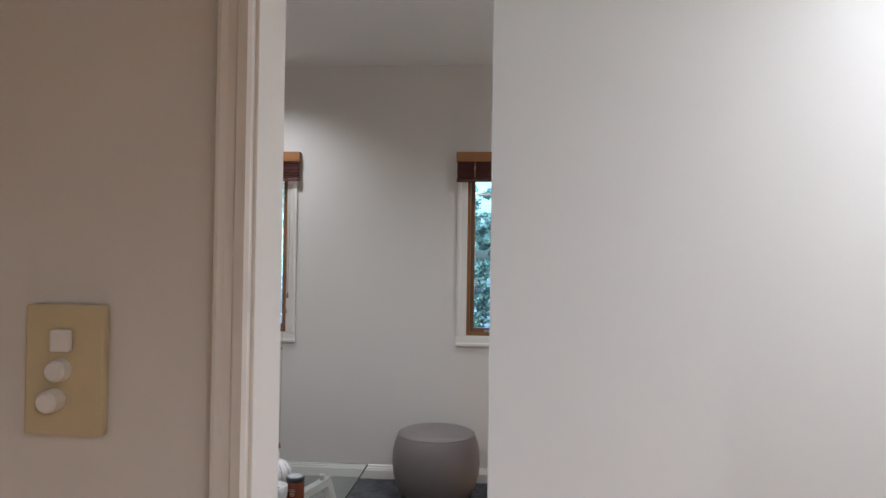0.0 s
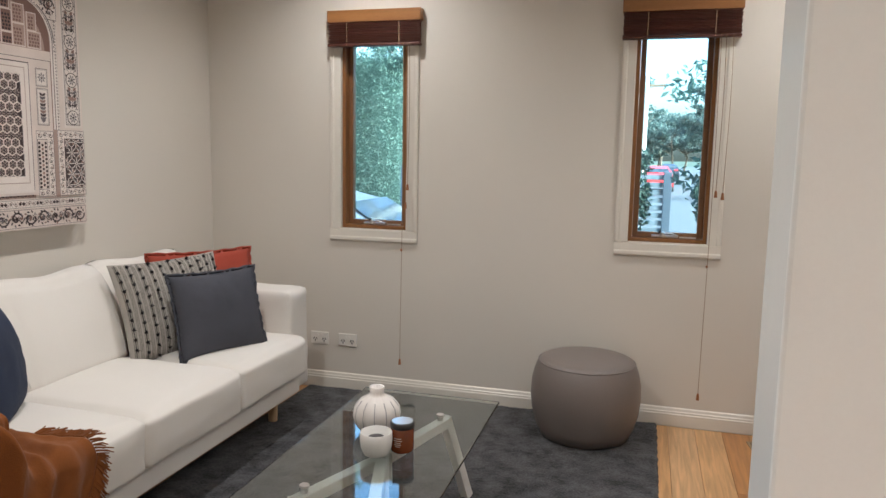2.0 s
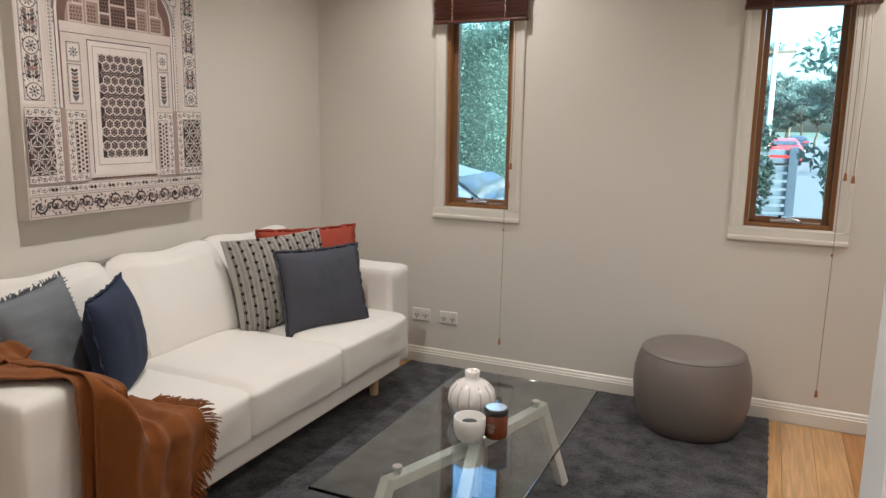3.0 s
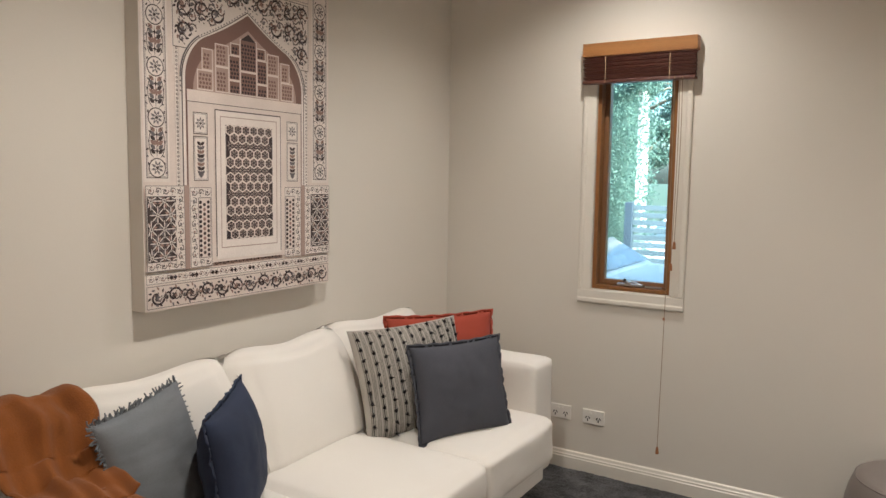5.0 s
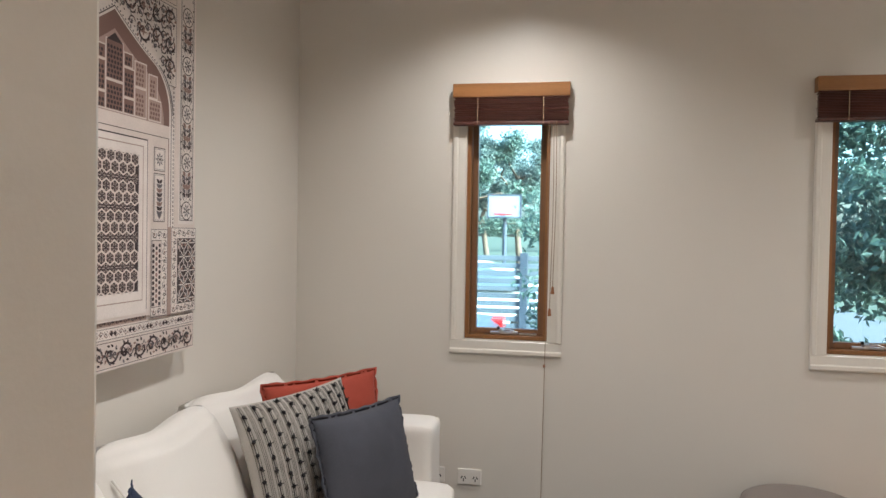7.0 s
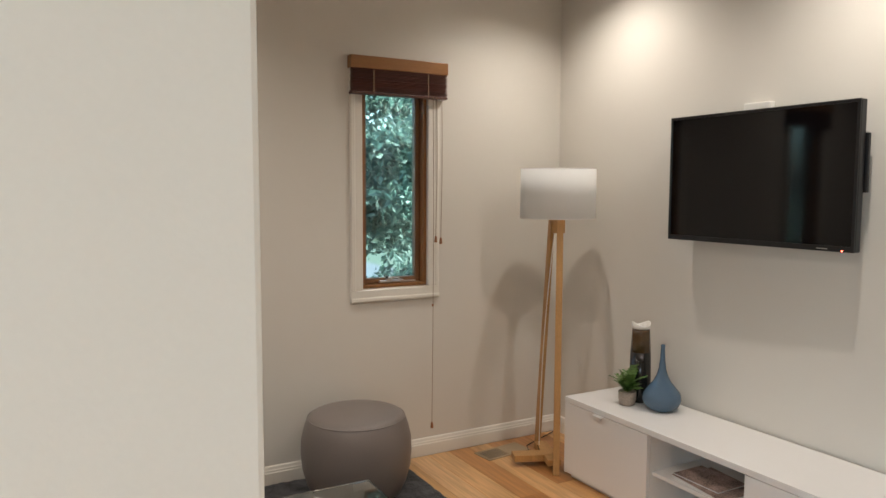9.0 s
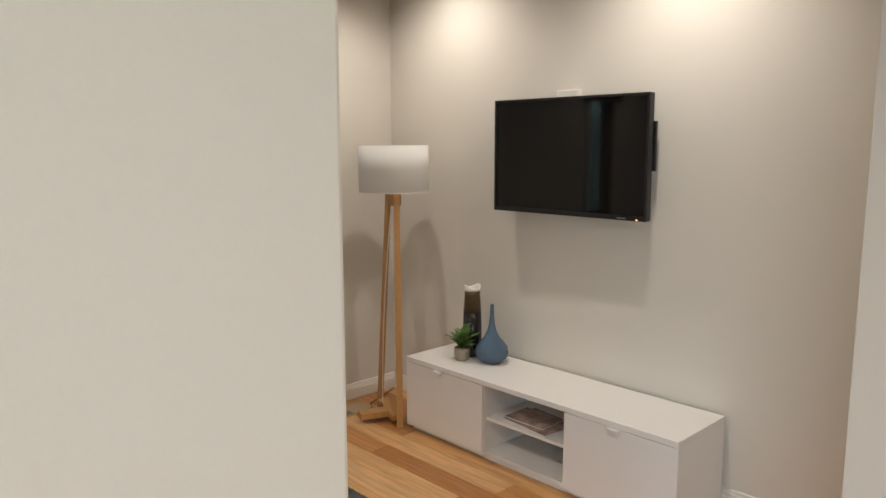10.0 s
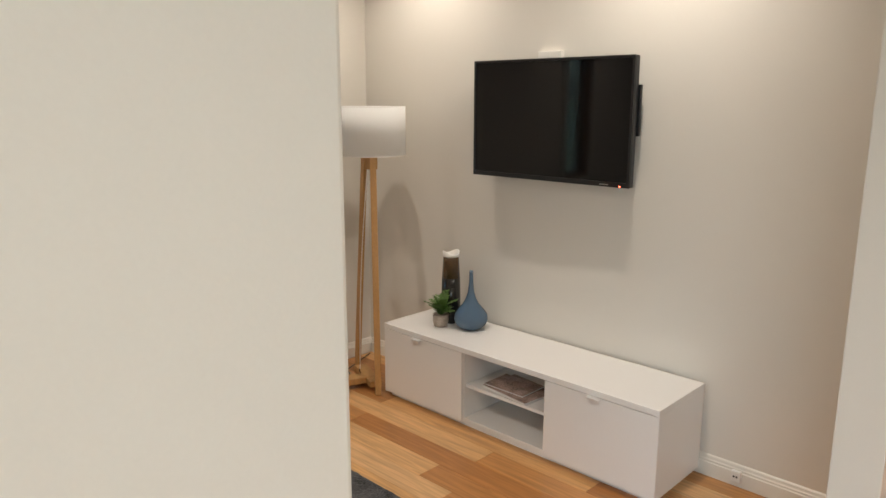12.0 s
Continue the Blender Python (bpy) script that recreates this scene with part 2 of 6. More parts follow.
def box(x0, y0, z0, x1, y1, z1, bevel=0.0, seg=2, m=None):
    bm = bmesh.new()
    bmesh.ops.create_cube(bm, size=1.0)
    for v in bm.verts:
        v.co = Vector(((x0 + x1) / 2 + v.co.x * (x1 - x0), (y0 + y1) / 2 + v.co.y * (y1 - y0), (z0 + z1) / 2 + v.co.z * (z1 - z0)))
    if bevel:
        bmesh.ops.bevel(bm, geom=bm.edges[:], offset=bevel, segments=seg, affect="EDGES", profile=0.6)
    if m is not None:
        bmesh.ops.transform(bm, matrix=m, verts=bm.verts)
    return bm


def join(*bms):
    out = bmesh.new()
    for b in bms:
        me = bpy.data.meshes.new("tmp")
        b.to_mesh(me)
        out.from_mesh(me)
        bpy.data.meshes.remove(me)
        b.free()
    return out


def lathe(profile, n=40, centre=(0, 0, 0), ribs=0, depth=0.0):
    """A body turned about z from (radius, height) pairs; ribs: lobes round it."""
    bm = bmesh.new()
    rings = []
    for r, z in profile:
        ring = []
        for i in range(n):
            a = 2 * math.pi * i / n
            k = 1 - depth * (1 - abs(math.cos(ribs * a / 2))) ** 2 * 1.0 if ribs else 1
            ring.append(bm.verts.new((centre[0] + r * k * math.cos(a), centre[1] + r * k * math.sin(a), centre[2] + z)))
        rings.append(ring)
    for a, b in zip(rings, rings[1:]):
        for i in range(n):
            bm.faces.new((a[i], a[(i + 1) % n], b[(i + 1) % n], b[i]))
    if profile[0][0] > 1e-5:
        bm.faces.new(rings[0][::-1])
    if profile[-1][0] > 1e-5:
        bm.faces.new(rings[-1])
    return bm


def tube(points, radius, n=8, taper=None):
    """A round rod along a line of points."""
    bm = bmesh.new()
    pts = [Vector(p) for p in points]
    rings = []
    for i, p in enumerate(pts):
        d = (pts[min(i + 1, len(pts) - 1)] - pts[max(i - 1, 0)]).normalized()
        side = d.cross(Vector((0.31, 0.17, 0.93)) if abs(d.z) < 0.95 else Vector((1, 0, 0))).normalized()
        up = side.cross(d)
        r = radius if taper is None else radius * (1 + (taper - 1) * i / (len(pts) - 1))
        rings.append([bm.verts.new(p + r * (math.cos(2 * math.pi * k / n) * side + math.sin(2 * math.pi * k / n) * up)) for k in range(n)])
    for a, b in zip(rings, rings[1:]):
        for k in range(n):
            bm.faces.new((a[k], a[(k + 1) % n], b[(k + 1) % n], b[k]))
    bm.faces.new(rings[0][::-1])
    bm.faces.new(rings[-1])
    return bm


def beam(a, b, w, h, bevel=0.003):
    """A squared bar from a to b, w across and h deep."""
    a, b = Vector(a), Vector(b)
    m = (b - a).to_track_quat("Z", "Y").to_matrix().to_4x4()
    return box(-w / 2, -h / 2, 0, w / 2, h / 2, (b - a).length, bevel, 2, Matrix.Translation(a) @ m)


def structure(name, bm, mat, label, category, smooth=False):
    return tagged(part(name, bm, mat, None, "", smooth), label, category, kind="structure")

# ---- the large structure ----
XL, XR, YN = -2.57, 1.113, 4.37
NIB_R, NIB_L = 0.044, -1.485
RS, RN = 1.253, 1.367
LS, LN = 1.300, 1.412
DOOR_S, DOOR_N = 0.375, 0.448
DJ = -0.159
HX0, HX1, FX = -4.2, 3.6, -0.62
WINDOWS = ((-1.73, -1.345), (-0.155, 0.225))
WZ0, WZ1 = 0.945, 2.06


def wall_with_holes(x0, x1, y0, y1, z0, z1, holes):
    """A wall along x with openings through it."""
    cells, x = [], x0
    for hx0, hx1, hz0, hz1 in holes:
        cells.append(box(x, y0, z0, hx0, y1, z1))
        if hz0 > z0:
            cells.append(box(hx0, y0, z0, hx1, y1, hz0))
        if hz1 < z1:
            cells.append(box(hx0, y0, hz1, hx1, y1, z1))
        x = hx1
    cells.append(box(x, y0, z0, x1, y1, z1))
    return join(*cells)


structure("wall_north", wall_with_holes(XL - 0.12, XR + 0.12, YN, YN + 0.16, -0.5, CEIL, [(a, b, WZ0, WZ1) for a, b in WINDOWS]),
          WALL, "warm off-white painted plaster wall with two narrow windows", "wall")
structure("wall_west", box(XL - 0.12, LN - 0.5, -0.1, XL, YN, CEIL), WALL, "warm off-white painted wall behind the sofa", "wall")
structure("wall_east", box(XR, RN - 0.06, -0.1, XR + 0.12, YN, CEIL), WALL, "warm off-white painted wall behind the television", "wall")
structure("wall_nib_east", box(NIB_R, RS, -0.02, HX1, RN, CEIL, 0.004), WALL, "off-white painted wall end beside the wide opening", "wall")
structure("wall_nib_west", box(HX0, LS, -0.02, NIB_L, LN, CEIL, 0.004), WALL, "off-white painted wall end beside the wide opening", "wall")
structure("wall_opening_head", box(NIB_L, RS + 0.03, 2.42, NIB_R, LN - 0.03, CEIL), WALL, "off-white painted wall above the wide opening", "wall")
structure("wall_hall_south", wall_with_holes(FX, HX1, DOOR_S, DOOR_N, -0.02, CEIL, [(DJ - 0.02, 0.76, -0.02, 2.06)]), WALL,
          "off-white painted hall wall with a doorway", "wall")
# unseen foyer, added with its window opening to let soft light reach the hall
structure("wall_foyer_west", join(box(HX0 - 0.1, -2.6, -0.02, HX0, -2.2, CEIL), box(HX0 - 0.1, -2.2, -0.02, HX0, 0.30, 0.30), box(HX0 - 0.1, -2.2, 2.35, HX0, 0.30, CEIL), box(HX0 - 0.1, 0.30, -0.02, HX0, LS, CEIL)), WALL,
          "off-white painted wall of the unseen foyer, with an added window opening", "wall")
structure("wall_foyer_south", box(HX0 - 0.1, -2.7, -0.02, FX, -2.6, CEIL), WALL, "off-white painted wall of the unseen foyer", "wall")
structure("wall_hall_east", box(HX1, DOOR_S, -0.02, HX1 + 0.1, RS, CEIL), WALL, "off-white painted end wall of the hall", "wall")
structure("wall_bedroom_west", box(FX - 0.1, -3.0, -0.02, FX, DOOR_N, CEIL), WALL, "off-white painted bedroom wall", "wall")
structure("wall_bedroom_east", box(2.1, -3.0, -0.02, 2.2, DOOR_S, CEIL), WALL, "off-white painted bedroom wall", "wall")
structure("wall_bedroom_south", box(FX - 0.1, -3.1, -0.02, 2.2, -3.0, CEIL), WALL, "off-white painted bedroom wall", "wall")
structure("ceiling", box(HX0 - 0.1, -3.1, CEIL, HX1 + 0.1, YN + 0.16, CEIL + 0.12), CEILING, "flat white painted plaster ceiling", "ceiling")


def moulding(points_2d, x0, x1):
    """A profile (out from the wall, up) run along x from x0 to x1."""
    bm = bmesh.new()
    a = [bm.verts.new((x0, -d, z)) for d, z in points_2d]
    b = [bm.verts.new((x1, -d, z)) for d, z in points_2d]
    n = len(a)
    for i in range(n):
        bm.faces.new((a[i], b[i], b[(i + 1) % n], a[(i + 1) % n]))
    bm.faces.new(a[::-1])
    bm.faces.new(b)
    bmesh.ops.recalc_face_normals(bm, faces=bm.faces)
    return bm


SKIRT = ((0, 0), (0.016, 0), (0.016, 0.062), (0.0125, 0.066), (0.0125, 0.074), (0.009, 0.079), (0.007, 0.090), (0.004, 0.094), (0, 0.096))


def skirting(name, x, y, rz, length):
    bm = moulding(SKIRT, 0, length)
    bmesh.ops.transform(bm, matrix=pose(x, y, 0, 0, 0, rz), verts=bm.verts)
    structure(name, bm, TRIM, "cream enamelled moulded skirting board", "skirting")


skirting("baseboard_north", XL, YN, 0, XR - XL)
skirting("baseboard_east", XR, YN - 0.018, -90, YN - 0.018 - RN)
skirting("baseboard_west", XL, LN, 90, YN - 0.018 - LN)
skirting("baseboard_hall_east", NIB_R, RS, 0, HX1 - NIB_R)
skirting("baseboard_hall_west", HX0, LS, 0, NIB_L - HX0)
skirting("baseboard_hall_south_west", DJ - 0.06, DOOR_N, 180, DJ - 0.06 - FX)
skirting("baseboard_hall_south_east", HX1, DOOR_N, 180, HX1 - 0.82)

# door frame of the room the walk starts in
ARCH = ((0, 0), (0.012, 0), (0.016, 0.003), (0.016, 0.012), (0.012, 0.015), (0.014, 0.022), (0.018, 0.027), (0.018, 0.030), (0.012, 0.033), (0, 0.034))


def architrave(m, length):
    bm = moulding(ARCH, 0, length)
    bmesh.ops.transform(bm, matrix=m, verts=bm.verts)
    return bm


door = thing("door_1", (DJ, DOOR_S, 0), "open white doorway with a moulded timber frame", "doorway", kind="structure")
part("jamb", box(DJ - 0.02, DOOR_S - 0.004, 0, DJ, DOOR_N + 0.004, 2.04, 0.002), TRIM, door)
part("jamb", box(0.74, DOOR_S - 0.004, 0, 0.76, DOOR_N + 0.004, 2.04, 0.002), TRIM, door)
part("door_head", box(DJ - 0.02, DOOR_S - 0.004, 2.04, 0.76, DOOR_N + 0.004, 2.06), TRIM, door)
for edge_x, sgn in ((DJ - 0.004, -1), (0.744, 1)):
    for face_y, out in ((DOOR_S, 1), (DOOR_N, -1)):
        m = Matrix(((0, 0, sgn, edge_x), (0, out, 0, face_y), (1, 0, 0, 0), (0, 0, 0, 1)))
        part("architrave", architrave(m, 2.08), TRIM, door)

# ---- windows ----


def window(name, x0, x1, side):
    """A cedar awning window with a painted architrave. side: the jamb that the cords hang beside."""
    w = thing(name, (0, YN, WZ0), "narrow cedar-framed window with white painted trim", "window", kind="structure")
    y0, y1, z0, z1, f = YN - 0.002, YN + 0.13, WZ0, WZ1, 0.018
    part("window_frame", join(box(x0, YN + 0.012, z0, x0 + f, y1, z1), box(x1 - f, YN + 0.012, z0, x1, y1, z1),
                                                 box(x0 + f, YN + 0.012, z0, x1 - f, y1, z0 + f), box(x0 + f, YN + 0.012, z1 - f, x1 - f, y1, z1)), CEDAR, w, "oiled cedar frame")
    a0, a1, b0, b1, s = x0 + f + 0.002, x1 - f - 0.002, z0 + f + 0.002, z1 - f - 0.002, 0.026
    ys0, ys1 = YN + 0.055, YN + 0.095
    for nm, args in (("sash_stile", (a0, ys0, b0, a0 + s, ys1, b1)), ("sash_stile", (a1 - s, ys0, b0, a1, ys1, b1)),
                     ("sash_rail", (a0 + s, ys0, b0, a1 - s, ys1, b0 + s)), ("sash_rail", (a0 + s, ys0, b1 - s, a1 - s, ys1, b1))):
        part(nm, box(*args, 0.002), CEDAR_DARK, w, "dark cedar sash")
    pane = part("pane", box(a0 + s - 0.004, ys0 + 0.018, b0 + s - 0.004, a1 - s + 0.004, ys0 + 0.022, b1 - s + 0.004), PANE, w, "blue-tinted glass")
    pane.visible_shadow = False
    # painted trim: two uprights, and the sill piece below
    t = 0.066
    prof = ((0, 0), (0.010, 0), (0.013, 0.004), (0.013, 0.040), (0.017, 0.046), (0.017, 0.060), (0.012, 0.066), (0, 0.066))

    def run(m, length):
        bm = moulding(prof, 0, length)
        bmesh.ops.transform(bm, matrix=m, verts=bm.verts)
        return bm
    part("architrave", run(Matrix(((0, 0, -1, x0), (0, 1, 0, YN), (1, 0, 0, z0 - 0.004), (0, 0, 0, 1))), z1 - z0 + 0.03), TRIM, w)
    part("architrave", run(Matrix(((0, 0, 1, x1), (0, 1, 0, YN), (1, 0, 0, z0 - 0.004), (0, 0, 0, 1))), z1 - z0 + 0.03), TRIM, w)
    part("window_sill", run(Matrix(((1, 0, 0, x0 - t), (0, 1, 0, YN), (0, 0, -1, z0 - 0.004), (0, 0, 0, 1))), x1 - x0 + 2 * t), TRIM, w)
    part("window_stop", box(x0 - 0.0, YN - 0.010, z0 - 0.004, x1 + 0.0, YN + 0.012, z0 + 0.000, 0.001), TRIM, w)
    # winder on the bottom rail and a stay near the top
    cx = (x0 + x1) / 2
    wind = part("winder", join(box(cx - 0.075, ys0 - 0.020, z0 + f + 0.003, cx + 0.055, ys0 - 0.001, z0 + f + 0.016, 0.004),
                               lathe(((0.016, 0), (0.016, 0.012), (0.010, 0.017)), 16, (cx - 0.02, ys0 - 0.016, z0 + f + 0.014)),
                               tube(((cx - 0.02, ys0 - 0.02, z0 + f + 0.022), (cx + 0.02, ys0 - 0.034, z0 + f + 0.026), (cx + 0.055, ys0 - 0.036, z0 + f + 0.014)), 0.0045)), METAL, w, "metal window winder")
    part("knob", lathe(((0.007, 0), (0.008, 0.008), (0.005, 0.014)), 12, (cx - 0.035, ys0 - 0.022, z0 + f + 0.026)), DARK_METAL, wind, "black knob")
    part("chain_plate", box(cx + 0.06, ys0 - 0.014, z0 + f + 0.002, a1 - 0.03, ys0 - 0.002, z0 + f + 0.010, 0.002), METAL, w)
    part("stay_catch", tube(((a1 - s - 0.003, ys0 + 0.012, z1 - 0.27), (a1 - s - 0.026, ys0 + 0.010, z1 - 0.27), (a1 - s - 0.026, ys0 + 0.010, z1 - 0.295), (a1 - s - 0.003, ys0 + 0.012, z1 - 0.295)), 0.0022, 6), DARK_METAL, w)
    return w


window("window_1", *WINDOWS[0], 1)
window("window_2", *WINDOWS[1], 1)
# made-up window frame round the foyer's fill lamp, out of view
foyer_win = thing("window_3", (HX0 - 0.05, -0.95, 0.30), "unseen tall white-framed window added round the foyer fill lamp", "window", kind="structure")
part("window_frame", join(box(HX0 - 0.08, -2.2, 0.30, HX0 - 0.02, -2.14, 2.35), box(HX0 - 0.08, 0.24, 0.30, HX0 - 0.02, 0.30, 2.35), box(HX0 - 0.08, -2.14, 0.30, HX0 - 0.02, 0.24, 0.36),
                          box(HX0 - 0.08, -2.14, 2.29, HX0 - 0.02, 0.24, 2.35), box(HX0 - 0.08, -0.98, 0.36, HX0 - 0.02, -0.92, 2.29)), TRIM, foyer_win)


def cord_set(blind, x, y, z_top, z_bot, nm, knot=0.0):
    part("cord", tube([(x + 0.004 * math.sin(i * 0.5), y, z_top + (z_bot - z_top) * i / 8) for i in range(9)], 0.0016, 5), CORD, blind)
    part("tassel", lathe(((0.004, 0.034), (0.006, 0.028), (0.0085, 0.002), (0.007, 0.0))[::-1], 10, (x + 0.004 * math.sin(4), y, z_bot - 0.03)), TASSEL, blind, "turned timber cord tassel")
    if knot:
        part("bead", lathe(((0.003, 0), (0.0065, 0.006), (0.003, 0.014)), 8, (x, y, knot)), TASSEL, blind)


def blind(x0, x1, long_cord, short_cords, bent, label):
    b = thing("window_blind", ((x0 + x1) / 2, YN, 1.94), label, "blind", "raised timber blinds")
    part("valance", join(box(x0, YN - 0.052, 2.066, x1, YN - 0.040, 2.128, 0.002), box(x0, YN - 0.040, 2.066, x0 + 0.010, YN - 0.001, 2.128, 0.002),
                         box(x1 - 0.010, YN - 0.040, 2.066, x1, YN - 0.001, 2.128, 0.002), box(x0 + 0.01, YN - 0.040, 2.116, x1 - 0.01, YN - 0.001, 2.127)), VALANCE, b, "honey-brown timber valance")
    # dark board added behind the slats, hides the view between them
    part("head_rail", box(x0 + 0.012, YN - 0.018, 1.957, x1 - 0.012, YN - 0.003, 2.112), SLAT, b)
    n = 17
    for i in range(n):
        z = 1.955 + i * 0.0066
        tilt = random.uniform(-3, 3)
        sh = random.uniform(-0.003, 0.003)
        part("slat", box(x0 + 0.006, -0.017, -0.0016, x1 - 0.006, 0.017, 0.0016, 0.0008, 1, pose(sh, YN - 0.036 + random.uniform(-0.002, 0.002), z, tilt + (5 if bent and i % 3 == 0 else 0), 0, 0)), SLAT, b)
    part("bottom_rail", box(x0 + 0.004, YN - 0.054, 1.938, x1 - 0.004, YN - 0.006, 1.951, 0.003), SLAT, b)
    for k in (0.22, 0.78):
        xx = x0 + (x1 - x0) * k
        part("ladder_tape", box(xx - 0.002, YN - 0.0565, 1.94, xx + 0.002, YN - 0.055, 2.062), CORD, b)
    cord_set(b, long_cord[0], YN - 0.058, 1.95, long_cord[1], "cord", 0.835)
    for k, (sx, sz) in enumerate(short_cords):
        cord_set(b, sx, YN - 0.056 + 0.003 * k, 1.95, sz, "cord")
    return b


blind(-1.795, -1.260, (-1.352, 0.225), ((-1.318, 1.20), (-1.330, 1.10)), True, "raised dark timber venetian blind with a honey-brown valance")
blind(-0.230, 0.322, (0.228, 0.195), ((0.250, 1.21), (0.282, 1.20)), False, "raised dark timber venetian blind with a honey-brown valance")

# ---- ceiling lights ----
first = None
# the last three fixtures are unseen, made up for the added fill lamps
for lx, ly in DOWNLIGHTS + FILL_LIGHTS:
    if first is None:
        first = thing("downlight", (lx, ly, CEIL), "small round recessed warm downlight in the ceiling", "downlight", "ceiling downlights")
        part("ring", lathe(((0.036, -0.004), (0.050, -0.006), (0.056, -0.001), (0.056, 0.0), (0.036, 0.0)), 28, (lx, ly, CEIL)), LIGHT_RING, first)
        part("lens", lathe(((0.0351, -0.0026), (0.0351, -0.0006)), 24, (lx, ly, CEIL)), LIGHT_FACE, first, "glowing warm lens")
    else:
        copy_thing(first, Matrix.Translation((lx, ly, CEIL)))

# ---- switch plate by the first door ----
sw = thing("light_switch", (-0.339, DOOR_S, 1.265), "cream plastic dimmer and switch plate on the wall", "light switch")
part("plate", box(-0.378, DOOR_S - 0.010, 1.264, -0.300, DOOR_S, 1.386, 0.003), CREAM, sw)
part("rocker", box(-0.350, DOOR_S - 0.017, 1.342, -0.330, DOOR_S - 0.010, 1.363, 0.003), PLASTIC, sw, "white rocker")
part("dimmer_knob", lathe(((0.0108, 0), (0.0100, 0.010), (0.0075, 0.013)), 20), PLASTIC, sw, "white round knob")
part("dimmer_knob", lathe(((0.0108, 0), (0.0100, 0.014), (0.0075, 0.017)), 20), PLASTIC, sw, "white round knob")
for ob, (kx, kz) in zip([c for c in sw.children if c.name.startswith("dimmer_knob")], ((-0.342, 1.325), (-0.347, 1.297))):
    ob.matrix_parent_inverse = sw.matrix_basis.inverted() @ pose(kx, DOOR_S - 0.010, kz, 90, 0, 0)

# ---- power outlets ----


def outlet(x, z):
    o = thing("power_outlet", (x, YN, z), "white plastic double power outlet on the wall", "power outlet", "wall outlets")
    part("plate", box(x - 0.056, YN - 0.009, z - 0.036, x + 0.056, YN, z + 0.036, 0.003), PLASTIC, o)
    for s in (-1, 1):
        for dx, rot in ((-0.008, 30), (0.008, -30), (0, 0)):
            part("slot", box(-0.0026, -0.0098, -0.0065, 0.0026, -0.0088, 0.0065, 0, 2, pose(x + s * 0.028 + dx, YN, z - (0.012 if rot == 0 else 0) - 0.004, 0, rot, 0)), HOLE, o)
        part("rocker", box(x + s * 0.012 - 0.005, YN - 0.0115, z + 0.012, x + s * 0.012 + 0.005, YN - 0.009, z + 0.024, 0.0012), PLASTIC, o)


outlet(-1.867, 0.293)
outlet(-1.692, 0.293)
tvp = thing("aerial_socket", (XR - 0.016, 1.965, 0.05), "small white plastic cable socket on the skirting board", "cable socket")
part("body", box(XR - 0.036, 1.945, 0.028, XR - 0.0165, 1.985, 0.075, 0.003), PLASTIC, tvp)
part("port", box(XR - 0.0375, 1.955, 0.048, XR - 0.036, 1.963, 0.056), HOLE, tvp)
part("port", box(XR - 0.0375, 1.967, 0.048, XR - 0.036, 1.975, 0.056), HOLE, tvp)

# ---- soft furnishing helpers ----


def cushion(w, h, d, puff=0.5, n=18, crown=0.02, seed=0.0, bevel=0.035):
    """A filled block cushion, w (x) by d (y) by h (z), its base at z 0: rounded edges, swollen faces, slight wrinkles."""
    bm = bmesh.new()
    bmesh.ops.create_cube(bm, size=2.0)
    bmesh.ops.subdivide_edges(bm, edges=bm.edges[:], cuts=n, use_grid_fill=True)
    for v in bm.verts:
        x, y, z = v.co
        hx, hy, hz = w / 2, d / 2, h / 2
        p = Vector((x * hx, y * hy, z * hz))
        inner = Vector((max(-hx + bevel, min(hx - bevel, p.x)), max(-hy + bevel, min(hy - bevel, p.y)), max(-hz + bevel, min(hz - bevel, p.z))))
        off = p - inner
        if off.length > 1e-6:
            p = inner + off.normalized() * bevel
        sx, sy, sz = (1 - x * x), (1 - y * y), (1 - z * z)
        p.z += crown * (1 if z > 0 else -0.2) * abs(z) * math.sqrt(max(0, sx * sy)) * 2 * puff
        p.y += crown * y * math.sqrt(max(0, sx * sz)) * puff
        p.x += crown * 0.4 * x * math.sqrt(max(0, sy * sz)) * puff
        p += Vector((0, 0, 1)) * 0.007 * noise.noise(Vector((p.x * 6 + seed, p.y * 4, p.z * 5)))
        p += Vector((0.7, 0.7, 0)) * 0.006 * noise.noise(Vector((p.x * 6, p.y * 6 + seed, p.z * 11)))
        v.co = p + Vector((0, 0, hz))
    return bm


